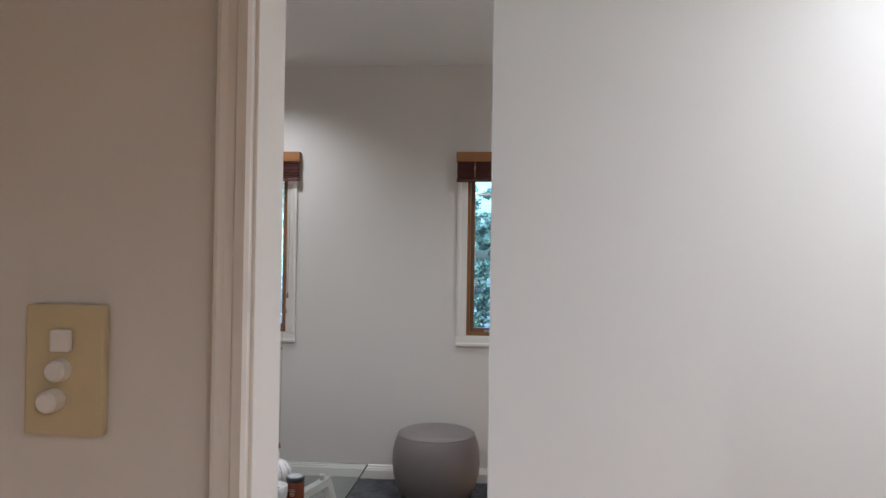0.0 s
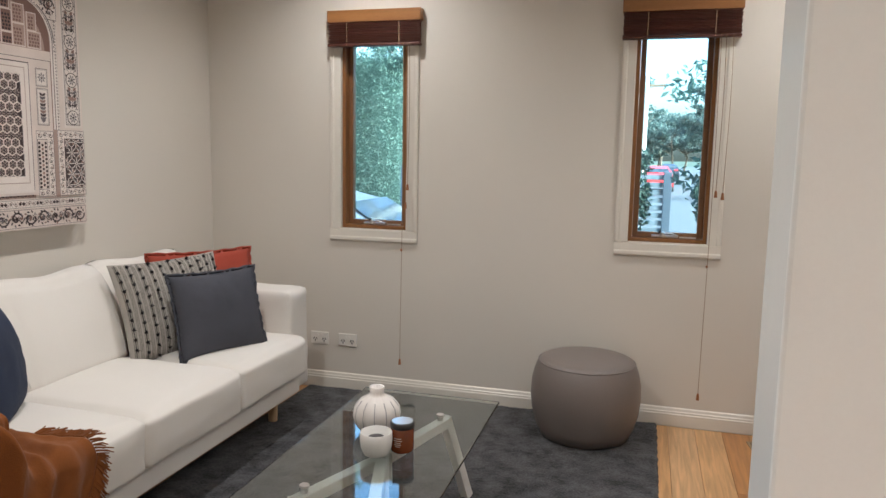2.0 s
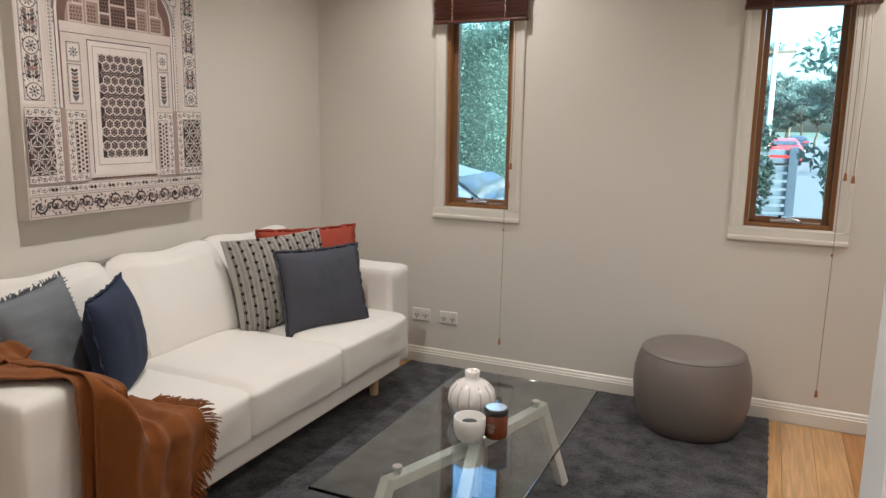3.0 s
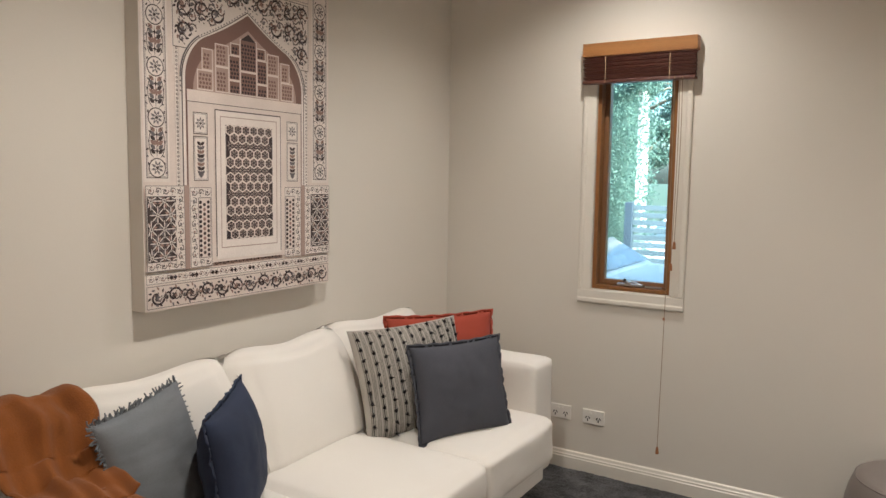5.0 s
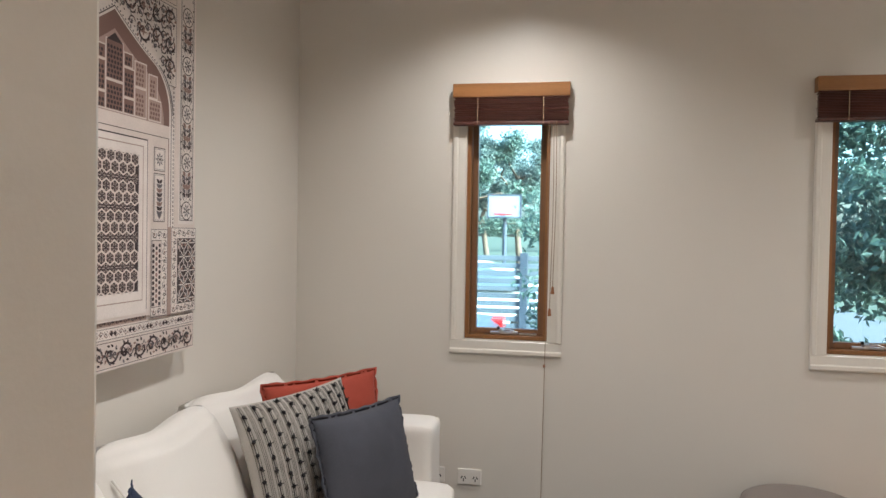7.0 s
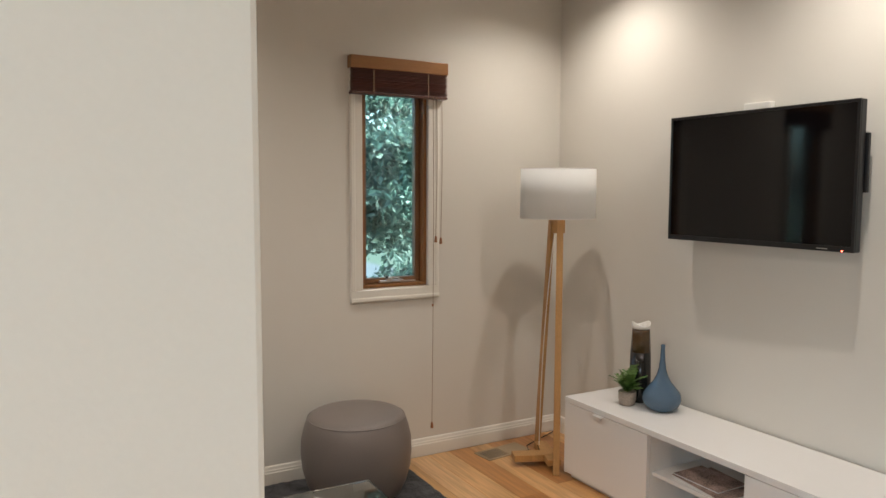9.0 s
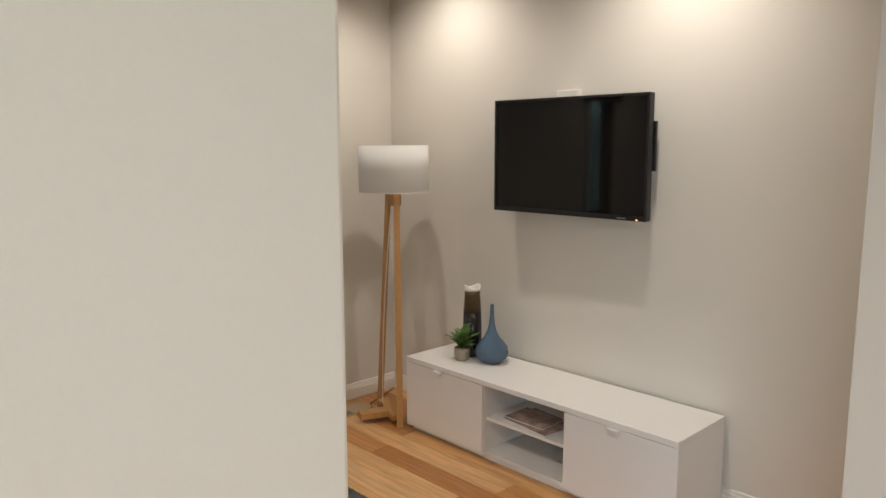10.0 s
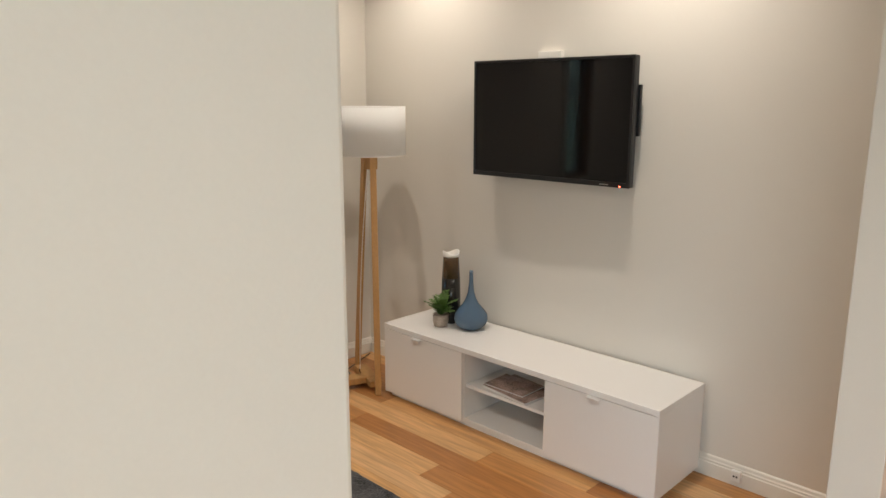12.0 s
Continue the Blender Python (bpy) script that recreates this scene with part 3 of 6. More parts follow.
def pillow_mesh(w, h, d, flange=0.012, n=30, seed=0.0, wrinkle=0.006):
    """A square scatter pillow standing on its edge: width x, thickness y, height z, with pointed corners and a flat sewn edge."""
    bm = bmesh.new()
    sheets = []
    for side in (-1, 1):
        grid = []
        for j in range(n + 1):
            row = []
            for i in range(n + 1):
                u, v = 2 * i / n - 1, 2 * j / n - 1
                x = w / 2 * u * (1 - 0.055 * (1 - v * v) * abs(u))
                z = h / 2 * v * (1 - 0.055 * (1 - u * u) * abs(v))
                e = max(0.0, 1 - max(abs(u), abs(v)) ** 5 * 1.0)
                body = (max(0, 1 - abs(u) ** 2.6) * max(0, 1 - abs(v) ** 2.6)) ** 0.55
                y = side * (d / 2 * body + 0.0015)
                y += wrinkle * body * noise.noise(Vector((u * 3 + seed, v * 3, side * 2.0)))
                y += wrinkle * 0.5 * noise.noise(Vector((u * 7 + seed, v * 9, side * 5.0))) * e
                row.append(bm.verts.new((x, y, z + h / 2)))
            grid.append(row)
        sheets.append(grid)
        for j in range(n):
            for i in range(n):
                f = (grid[j][i], grid[j][i + 1], grid[j + 1][i + 1], grid[j + 1][i])
                bm.faces.new(f if side < 0 else f[::-1])
    a, b = sheets
    rim_a = [a[0][i] for i in range(n)] + [a[j][n] for j in range(n)] + [a[n][i] for i in range(n, 0, -1)] + [a[j][0] for j in range(n, 0, -1)]
    rim_b = [b[0][i] for i in range(n)] + [b[j][n] for j in range(n)] + [b[n][i] for i in range(n, 0, -1)] + [b[j][0] for j in range(n, 0, -1)]
    k = len(rim_a)
    for i in range(k):
        bm.faces.new((rim_a[(i + 1) % k], rim_a[i], rim_b[i], rim_b[(i + 1) % k]))
    return bm


def pillow_edge(w, h, width=0.014, n=30):
    """The flat flange sewn round a pillow."""
    bm = bmesh.new()
    inner, outer, back = [], [], []
    ring = [(2 * i / n - 1, -1) for i in range(n)] + [(1, 2 * j / n - 1) for j in range(n)] + [(1 - 2 * i / n, 1) for i in range(n)] + [(-1, 1 - 2 * j / n) for j in range(n)]
    for q, (u, v) in enumerate(ring):
        x = w / 2 * u * (1 - 0.055 * (1 - v * v) * abs(u))
        z = h / 2 * v * (1 - 0.055 * (1 - u * u) * abs(v)) + h / 2
        ox = x + width * (u if abs(u) > 0.999 else 0) + 0.002 * math.sin(q * 1.7)
        oz = z + width * (v if abs(v) > 0.999 else 0) + 0.002 * math.cos(q * 1.3)
        wob = 0.004 * math.sin(q * 0.9) + 0.003 * math.sin(q * 2.3)
        inner.append(bm.verts.new((x, 0, z)))
        outer.append(bm.verts.new((ox, wob, oz)))
        back.append(bm.verts.new((ox, wob + 0.003, oz)))
    k = len(ring)
    for i in range(k):
        j = (i + 1) % k
        bm.faces.new((inner[i], inner[j], outer[j], outer[i]))
        bm.faces.new((outer[i], outer[j], back[j], back[i]))
        bm.faces.new((back[i], back[j], inner[j], inner[i]))
    return bm


def pillow(name, m, w, h, d, mat, label, seed, edge=True):
    p = thing(name, m, label, "cushion", "scatter cushions on the sofa")
    bm = pillow_mesh(w, h, d, seed=seed)
    bmesh.ops.transform(bm, matrix=m, verts=bm.verts)
    part("cover", bm, mat, p, smooth=True)
    if edge:
        bm = pillow_edge(w, h)
        bmesh.ops.transform(bm, matrix=m, verts=bm.verts)
        part("edge_flange", bm, mat, p, smooth=True)
    return p


# ---- sofa ----
S0, S1 = 1.80, 4.01
AW = 0.205
SX_BACK, SX_FRONT = -2.535, -1.765
sofa = thing("sofa", (SX_BACK, S0, 0), "three-seat off-white cotton sofa on short birch legs", "sofa")
part("base", box(SX_BACK + 0.02, S0 + AW + 0.003, 0.165, SX_FRONT + 0.055, S1 - AW - 0.003, 0.275, 0.012, 3), LOOM, sofa, smooth=False)
for y0 in (S0, S1 - AW):
    bm = cushion(SX_FRONT - SX_BACK, 0.52, AW, puff=0.15, n=18, crown=0.010, seed=y0, bevel=0.022)
    bmesh.ops.transform(bm, matrix=pose((SX_BACK + SX_FRONT) / 2, y0 + AW / 2, 0.145), verts=bm.verts)
    part("armrest", bm, LOOM, sofa, smooth=True)
bm = cushion(0.15, 0.56, S1 - S0 - 2 * AW + 0.01, puff=0.2, n=14, crown=0.01, seed=3, bevel=0.03)
bmesh.ops.transform(bm, matrix=pose(SX_BACK + 0.085, (S0 + S1) / 2, 0.165), verts=bm.verts)
part("back_frame", bm, LOOM, sofa, smooth=True)
inner = (S1 - S0 - 2 * AW)
for i in range(3):
    y0 = S0 + AW + inner * i / 3
    bm = cushion(0.735, 0.185, inner / 3 - 0.004, puff=0.9, n=26, crown=0.022, seed=i * 7.1, bevel=0.024)
    bmesh.ops.transform(bm, matrix=pose(-2.035, y0 + inner / 6, 0.262), verts=bm.verts)
    part("seat_cushion", bm, LOOM, sofa, smooth=True)
for i in range(3):
    y0 = S0 + AW + inner * i / 3
    bm = cushion(0.17, 0.385, inner / 3 + 0.018, puff=1.0, n=30, crown=0.030, seed=20 + i * 5.3, bevel=0.020)
    hw, hh = inner / 6, 0.19
    for v in bm.verts:
        # the filling slumps: a thinner top, corners drawn out into flat ears, creases running from them
        up, out_y = v.co.z / (2 * hh), v.co.y / hw
        ear = max(0.0, up) ** 4 * abs(out_y) ** 5
        if v.co.x > 0:
            v.co.x *= 1 - 0.25 * max(0.0, up) ** 2
            v.co.x -= 0.035 * ear + 0.022 * abs(out_y) ** 6
        v.co.z += 0.010 * ear - 0.012 * max(0.0, up) ** 3 * math.cos(math.pi * out_y)
        crease = math.exp(-((abs(out_y) - 0.90 + 0.10 * up) / 0.05) ** 2)
        v.co.x -= 0.007 * crease * (1 if v.co.x > 0 else 0) * (0.6 + 0.4 * math.sin(9 * up + i))
    turn = (0, 1.5, -4)[i]
    m = pose((-2.295, -2.290, -2.315)[i], y0 + hw + (0.03, 0.045, 0.01)[i], 0.44, 0, -18, turn)
    seam = [(0.085 - 0.045 * max(0.0, q) ** 2, s_ * (hw - 0.004), 0.19 + 0.17 * q) for s_ in (-1,) for q in [k / 10 - 1 for k in range(21)]]
    bmesh.ops.transform(bm, matrix=m, verts=bm.verts)
    back = part("back_cushion", bm, LOOM, sofa, "plump loose back cushion", smooth=True)
    bm = tube(seam, 0.0035, 6)
    bmesh.ops.transform(bm, matrix=m, verts=bm.verts)
    part("seam", bm, LOOM, back, "sewn edge seam", smooth=True)
for lx in (SX_BACK + 0.10, -1.835):
    for ly in (S0 + 0.13, S1 - 0.26):
        part("leg", lathe(((0.020, 0.0), (0.022, 0.004), (0.027, 0.165)), 20, (lx, ly, 0.012)), BIRCH, sofa, "round birch leg", smooth=True)
part("birch_rail", box(SX_BACK + 0.05, S0 + 0.06, 0.150, -1.86, S1 - 0.06, 0.164), BIRCH, sofa)

# ---- scatter cushions ----


def basis_pose(at, along, up):
    """A placing with x along one direction and z close to another."""
    x = Vector(along).normalized()
    y = Vector(up).cross(x).normalized()
    z = x.cross(y)
    return Matrix(((x.x, y.x, z.x, at[0]), (x.y, y.y, z.y, at[1]), (x.z, y.z, z.z, at[2]), (0, 0, 0, 1)))


m = pose(-1.862, 3.386, 0.460, -15.8, -0.5, 62.5)
pillow("scatter_cushion", m, 0.415, 0.372, 0.13, PIL_CHAR, "charcoal blue-grey linen scatter cushion on the sofa", 1.0)
m = pose(-2.046, 3.358, 0.450, -21, -2, 65.5)
p = pillow("scatter_cushion", m, 0.52, 0.45, 0.13, material("striped_weave_ground", (0.40, 0.37, 0.33), 0.95, vary=0.12, scale=9, fine=300, bump=0.4), "grey striped woven cushion with black knotted tufts", 2.0, edge=False)
# dark ribs and tufts sewn on its face
ribs, tufts = bmesh.new(), []


def face_y(u, v, d, seed, side=-1):
    body = (max(0, 1 - abs(u) ** 2.6) * max(0, 1 - abs(v) ** 2.6)) ** 0.55
    return side * (d / 2 * body + 0.0015) + 0.006 * body * noise.noise(Vector((u * 3 + seed, v * 3, side * 2.0)))


rng = random.Random(4)
for col in range(11):
    u = -0.91 + 1.82 * col / 10
    for off, wd in ((-0.026, 0.0008), (0.0, 0.0017), (0.026, 0.0008), (-0.070, 0.0007), (-0.092, 0.0007), (0.07, 0.0007)):
        uu = u + off
        if abs(uu) > 0.97:
            continue
        pts = []
        for k in range(25):
            v = -0.97 + 1.94 * k / 24
            pts.append((0.26 * uu * (1 - 0.055 * (1 - v * v) * abs(uu)), face_y(uu, v, 0.13, 2.0) - 0.0012, 0.225 * v * (1 - 0.055 * (1 - uu * uu) * abs(v)) + 0.225))
        part_bm = tube(pts, wd, 4)
        bmesh.ops.transform(part_bm, matrix=m, verts=part_bm.verts)
        ribs = join(ribs, part_bm)
    for k in range(10):
        v = -0.92 + 1.84 * (k + 0.5 * (col % 2)) / 9.6
        if abs(v) > 0.96:
            continue
        c = Vector((0.26 * u * (1 - 0.055 * (1 - v * v) * abs(u)), face_y(u, v, 0.13, 2.0) - 0.005, 0.225 * v + 0.225))
        knot = lathe(((0.002, -0.007), (0.0065, -0.003), (0.0070, 0.002), (0.003, 0.007)), 6)
        bmesh.ops.transform(knot, matrix=m @ Matrix.Translation(c) @ pose(0, 0, 0, rng.uniform(-40, 40), rng.uniform(40, 120), 0), verts=knot.verts)
        tufts.append(knot)
        for s in range(2):
            a = rng.uniform(0, 6.28)
            t = tube((c, c + Vector((0.011 * math.cos(a), -0.006, 0.011 * math.sin(a)))), 0.0016, 4)
            bmesh.ops.transform(t, matrix=m, verts=t.verts)
            tufts.append(t)
part("woven_ribs", ribs, STRIPE_D, p, "dark woven ribs")
tagged(part("tuft_yarn", join(*tufts), STRIPE_D, p, "black knotted tufts"), kind="stuff")
m = pose(-2.09, 3.600, 0.466, -13, -0.4, 54)
pillow("scatter_cushion", m, 0.50, 0.415, 0.10, PIL_RED, "rust-red linen scatter cushion behind the others", 3.0)
m = basis_pose((-2.085, 2.430, 0.452), (-0.55, 0.83, 0.03), (0.0, -0.26, 0.96))
pillow("scatter_cushion", m, 0.385, 0.370, 0.155, PIL_NAVY, "navy blue linen scatter cushion on the sofa", 4.0)
GW, GH = 0.345, 0.400
m = basis_pose((-2.130, 2.240, 0.462), (-0.27, 0.96, 0.085), (-0.29, 0.0, 0.955))
p = pillow("scatter_cushion", m, GW, GH, 0.11, PIL_GREY, "slate grey ribbed cushion with a frayed fringe", 5.0, edge=False)
fr = []
rng = random.Random(9)
for k in range(170):
    t = k / 169 * 2
    if t <= 1:
        u = 2 * t - 1
        base = Vector((GW / 2 * u, 0, GH - 0.0275 * GH * (1 - u * u)))
        d = Vector((rng.uniform(-0.010, 0.010), rng.uniform(-0.010, 0.010), rng.uniform(0.008, 0.022)))
    else:
        v_ = 1 - 2 * (t - 1)
        side_ = -1 if k % 3 else 1
        base = Vector((side_ * GW / 2 * (1 - 0.055 * (1 - v_ * v_)), 0, GH / 2 * (1 + v_)))
        d = Vector((side_ * rng.uniform(0.008, 0.018), rng.uniform(-0.010, 0.010), rng.uniform(-0.008, 0.008)))
    s = tube((base - d * 0.4, base + d * 0.5 + Vector((rng.uniform(-0.005, 0.005), 0.004, 0)), base + d), 0.0034, 5, 0.6)
    bmesh.ops.transform(s, matrix=m, verts=s.verts)
    fr.append(s)
tagged(part("fringe", join(*fr), PIL_GREY, p, "frayed grey fringe"), kind="stuff")

# ---- throw over the armrest ----
throw = thing("throw_blanket", (-1.9, 1.95, 0.67), "rust-orange woollen throw draped over the sofa arm", "throw")


def drape(line, across, width, nx, ny, folds, amp, seed):
    """A cloth laid along a line of points, its width going along 'across'; folds run down it."""
    pts = [Vector(q) for q in line]
    seg = [0.0]
    for a, b in zip(pts, pts[1:]):
        seg.append(seg[-1] + (b - a).length)
    bm = bmesh.new()
    grid = []
    for i in range(nx + 1):
        s = seg[-1] * i / nx
        k = max(q for q in range(len(seg) - 1) if seg[q] <= s + 1e-9)
        f = (s - seg[k]) / (seg[k + 1] - seg[k])
        c = pts[k].lerp(pts[k + 1], f)
        d = (pts[k + 1] - pts[k]).normalized()
        w = across.normalized()
        nrm = d.cross(w).normalized()
        row = []
        for j in range(ny + 1):
            q = j / ny
            wob = amp * (math.sin(folds * q * 6.28 + seed + 0.9 * math.sin(i * 0.13)) + 0.5 * math.sin(2.3 * folds * q * 6.28 + i * 0.08 + seed))
            wob += amp * 1.3 * noise.noise(Vector((i * 0.09 + seed, q * 5, 0.3)))
            row.append(bm.verts.new(c + w * (width(i / nx) * (q - 0.5)) + nrm * (wob + amp * 2.2)))
        grid.append(row)
    for i in range(nx):
        for j in range(ny):
            bm.faces.new((grid[i][j], grid[i + 1][j], grid[i + 1][j + 1], grid[i][j + 1]))
    tips = [v.co.copy() for v in grid[-1]]
    bmesh.ops.smooth_vert(bm, verts=bm.verts, factor=0.5, use_axis_x=True, use_axis_y=True, use_axis_z=True)
    return bm, tips


def ease(a, b, q):
    q = max(0.0, min(1.0, (q - a) / (b - a)))
    return q * q * (3 - 2 * q)


def cloth_sheet(name, grid):
    bm = bmesh.new()
    vs = [[bm.verts.new(q) for q in row] for row in grid]
    for a, b in zip(vs, vs[1:]):
        for k in range(len(a) - 1):
            bm.faces.new((a[k], b[k], b[k + 1], a[k + 1]))
    bmesh.ops.smooth_vert(bm, verts=bm.verts, factor=0.5, use_axis_x=True, use_axis_y=True, use_axis_z=True)
    bmesh.ops.recalc_face_normals(bm, faces=bm.faces)
    ob = part(name, bm, THROW, throw, smooth=True)
    ob.modifiers.new("thickness", "SOLIDIFY").thickness = 0.006
    return ob


# the part heaped over the back corner
bm, tips = drape(((-2.49, 1.86, 0.70), (-2.47, 1.88, 0.835), (-2.38, 1.92, 0.872), (-2.31, 1.945, 0.825), (-2.26, 1.94, 0.740), (-2.19, 1.93, 0.695), (-2.02, 1.93, 0.686)),
                 Vector((0.10, 1, 0)), lambda f: 0.40 - 0.20 * f, 90, 50, 2.2, 0.010, 1.0)
cloth = part("draped_length", bm, THROW, throw, smooth=True)
cloth.modifiers.new("thickness", "SOLIDIFY").thickness = 0.006
# the part lying along the arm and falling over its front
grid = []
for i in range(91):
    f = i / 90
    row = []
    for j in range(41):
        q = j / 40
        fall = max(0.0, f - 0.40) / 0.60
        lie = min(1.0, f / 0.40)
        y0 = 1.835 + 0.115 * ease(0.3, 1.0, lie) - 0.01 * fall
        y1 = 2.035 + 0.035 * lie
        y = y0 + (y1 - y0) * q
        drop = 0.030 * ease(2.0, 2.06, y)
        if fall == 0:
            x, z = -2.10 + 0.335 * lie, 0.694 - drop
        else:
            a = min(1.0, fall / 0.10) * math.pi / 2
            x, z = -1.765 + (0.030 + 0.055 * ease(1.97, 2.03, y)) * math.sin(a), 0.666 + 0.028 * math.cos(a) - 0.50 * max(0.0, fall - 0.10) / 0.9 - drop * (1 - fall)
        bend = 0.010 * math.sin(5.0 * q * 6.28 * (0.35 + 0.25 * fall) + 1.4) * (0.35 + fall)
        bend += 0.010 * noise.noise(Vector((x * 9, y * 16, z * 5)))
        row.append(Vector((x + (abs(bend) if fall else 0), y, z + (0 if fall else abs(bend)))))
    grid.append(row)
cloth_sheet("draped_length", grid)
# the part bunched on the seat and hanging over its edge
grid, side_edge = [], []
for i in range(101):
    f = i / 100
    row = []
    for j in range(61):
        q = j / 60
        y = 1.955 + 0.36 * q + 0.020 * math.sin(3.1 * f + 5 * q) - 0.085 * q * ease(0.45, 1.0, f)
        top = 0.486 + 0.195 * (1 - ease(1.985, 2.115, y))
        front = -1.720 + 0.085 * ease(1.98, 2.04, y)
        start = -2.02 + 0.05 * math.sin(4 * q) + 0.16 * q
        end = 0.17 + 0.06 * q
        lie = min(1.0, f / 0.42)
        fall = max(0.0, f - 0.42) / 0.58
        a = min(1.0, fall / 0.14) * math.pi / 2
        if fall == 0:
            x, z = start + (front - 0.035 - start) * lie, top
        else:
            x = front - 0.035 + 0.035 * math.sin(a)
            z = top - 0.035 * (1 - math.cos(a)) - (top - 0.035 - end) * max(0.0, fall - 0.14) / 0.86
        wave = math.sin(6.28 * (3.6 * q + 0.35 * math.sin(2.6 * f) + 0.2 * noise.noise(Vector((f * 4, q * 3, 7.0)))))
        fold = 0.023 * (0.55 + 0.45 * wave) * (1 + 0.5 * noise.noise(Vector((f * 3, q * 4, 2.0))))
        fold += 0.006 * (1 + noise.noise(Vector((f * 11, q * 15, 5.0))))
        n_up = math.cos(a) if fall else 1.0
        row.append(Vector((x + fold * (1 - n_up) + 0.3 * fold * n_up, y, z + fold * n_up)))
    grid.append(row)
    side_edge.append(row[-1])
cloth_sheet("draped_length", grid)
tas = []
rng = random.Random(12)
for q in grid[-1] + grid[-1]:
    s = q + Vector((rng.uniform(-0.006, 0.006), rng.uniform(-0.008, 0.008), 0.01))
    tas.append(tube((s, s + Vector((rng.uniform(-0.008, 0.012), rng.uniform(-0.01, 0.01), -0.045)), s + Vector((rng.uniform(-0.01, 0.016), rng.uniform(-0.014, 0.014), -0.075))), 0.0035, 5, 0.5))
for k, q in enumerate(side_edge * 2):
    if k % 101 < 12:
        continue
    hang = ease(40, 62, k % 101)
    d = Vector((0.012 + rng.uniform(-0.012, 0.018), 0.040 - 0.018 * hang + rng.uniform(-0.012, 0.012), 0.004 - 0.050 * hang + rng.uniform(-0.010, 0.006)))
    tas.append(tube((q, q + d * 0.55 + Vector((rng.uniform(-0.006, 0.006), 0, rng.uniform(0, 0.006))), q + d), 0.0036, 5, 0.5))
tagged(part("fringe", join(*tas), THROW, throw, "twisted rust fringe"), kind="stuff")

# ---- rug ----
RX0, RX1, RY0, RY1 = -1.93, 0.038, 1.55, 4.345
bm = bmesh.new()
nx, ny = 190, 260
grid = []
for j in range(ny + 1):
    row = []
    for i in range(nx + 1):
        u, v = i / nx, j / ny
        x, y = RX0 + (RX1 - RX0) * u, RY0 + (RY1 - RY0) * v
        ed = min(u, 1 - u) * (RX1 - RX0), min(v, 1 - v) * (RY1 - RY0)
        fall = min(1.0, min(ed) / 0.012)
        if i in (0, nx):
            x += 0.007 * noise.noise(Vector((y * 22, u * 9, 0)))
        if j == 0:
            y += 0.007 * noise.noise(Vector((x * 22, v * 9, 4)))
        z = 0.004 + fall * (0.010 + 0.0035 * noise.noise(Vector((x * 55, y * 55, 1))) + 0.003 * noise.noise(Vector((x * 9, y * 9, 2))))
        row.append(bm.verts.new((x, y, z)))
    grid.append(row)
for j in range(ny):
    for i in range(nx):
        bm.faces.new((grid[j][i], grid[j][i + 1], grid[j + 1][i + 1], grid[j + 1][i]))
tagged(part("rug", join(bm, box(RX0 + 0.004, RY0 + 0.004, 0.0005, RX1 - 0.004, RY1 - 0.002, 0.0036)), RUG, None, smooth=True), "charcoal black shag rug on the timber floor", "rug")

# ---- ottoman ----
prof = [(0.0, 0.0), (0.195, 0.0), (0.212, 0.008), (0.238, 0.06), (0.257, 0.13), (0.264, 0.20), (0.261, 0.27), (0.250, 0.320), (0.239, 0.352), (0.230, 0.369), (0.221, 0.379), (0.208, 0.385), (0.188, 0.389), (0.12, 0.393), (0.06, 0.395), (0.0, 0.395)]
ott = thing("ottoman", (-0.312, 4.075, 0.013), "round taupe leatherette pouf on the rug", "ottoman")
part("body", lathe(prof, 72, (-0.312, 4.075, 0.013)), LEATHER, ott, smooth=True)
part("top_seam", tube([(-0.312 + 0.2305 * math.cos(6.28318 * k / 72), 4.075 + 0.2305 * math.sin(6.28318 * k / 72), 0.013 + 0.3695) for k in range(73)], 0.0028, 6), LEATHER, ott, "stitched seam round the top", smooth=True)

# ---- coffee table ----
TX0, TX1, TY0, TY1, TZ = -1.145, -0.585, 2.19, 3.29, 0.398
table = thing("coffee_table", (-0.865, 2.74, 0.012), "glass-topped coffee table on white angled legs", "coffee table")
part("tabletop", box(TX0, TY0, TZ, TX1, TY1, TZ + 0.010, 0.0025, 2), TABLE_GLASS, table, "clear green-edged glass top")
cx, cy = -0.865, 2.735
for bx_, by_, fx, fy in ((-0.762, 3.065, -0.700, 3.262), (-0.975, 3.065, -1.035, 3.262), (-0.975, 2.395, -1.035, 2.20), (-0.762, 2.395, -0.700, 2.20)):
    q = Vector((bx_ - cx, by_ - cy, 0))
    e = q.normalized()
    elbow = Vector((bx_, by_, 0)) + e * 0.045
    part("arm", beam((cx + e.x * 0.028, cy + e.y * 0.028, 0.356), (elbow.x, elbow.y, 0.366), 0.038, 0.036), TABLE_WHITE, table)
    part("leg", beam((elbow.x - e.x * 0.012, elbow.y - e.y * 0.012, 0.382), (fx, fy, 0.013), 0.034, 0.038), TABLE_WHITE, table)
    if (bx_, by_) != (-0.762, 2.395):
        part("glass_mount", join(lathe(((0.011, 0), (0.011, 0.014)), 16, (bx_, by_, 0.3835)), lathe(((0.015, 0), (0.015, 0.005), (0.013, 0.007)), 20, (bx_, by_, TZ + 0.0104))), METAL, table, "round chrome glass mount")
part("centre_post", box(cx - 0.019, cy - 0.019, 0.18, cx + 0.019, cy + 0.019, 0.376, 0.004), TABLE_WHITE, table)

# ---- things on the coffee table ----
TT = TZ + 0.0103
v = thing("vase", (-0.930, 2.855, TT), "ribbed white glazed gourd vase with grey lines", "vase")
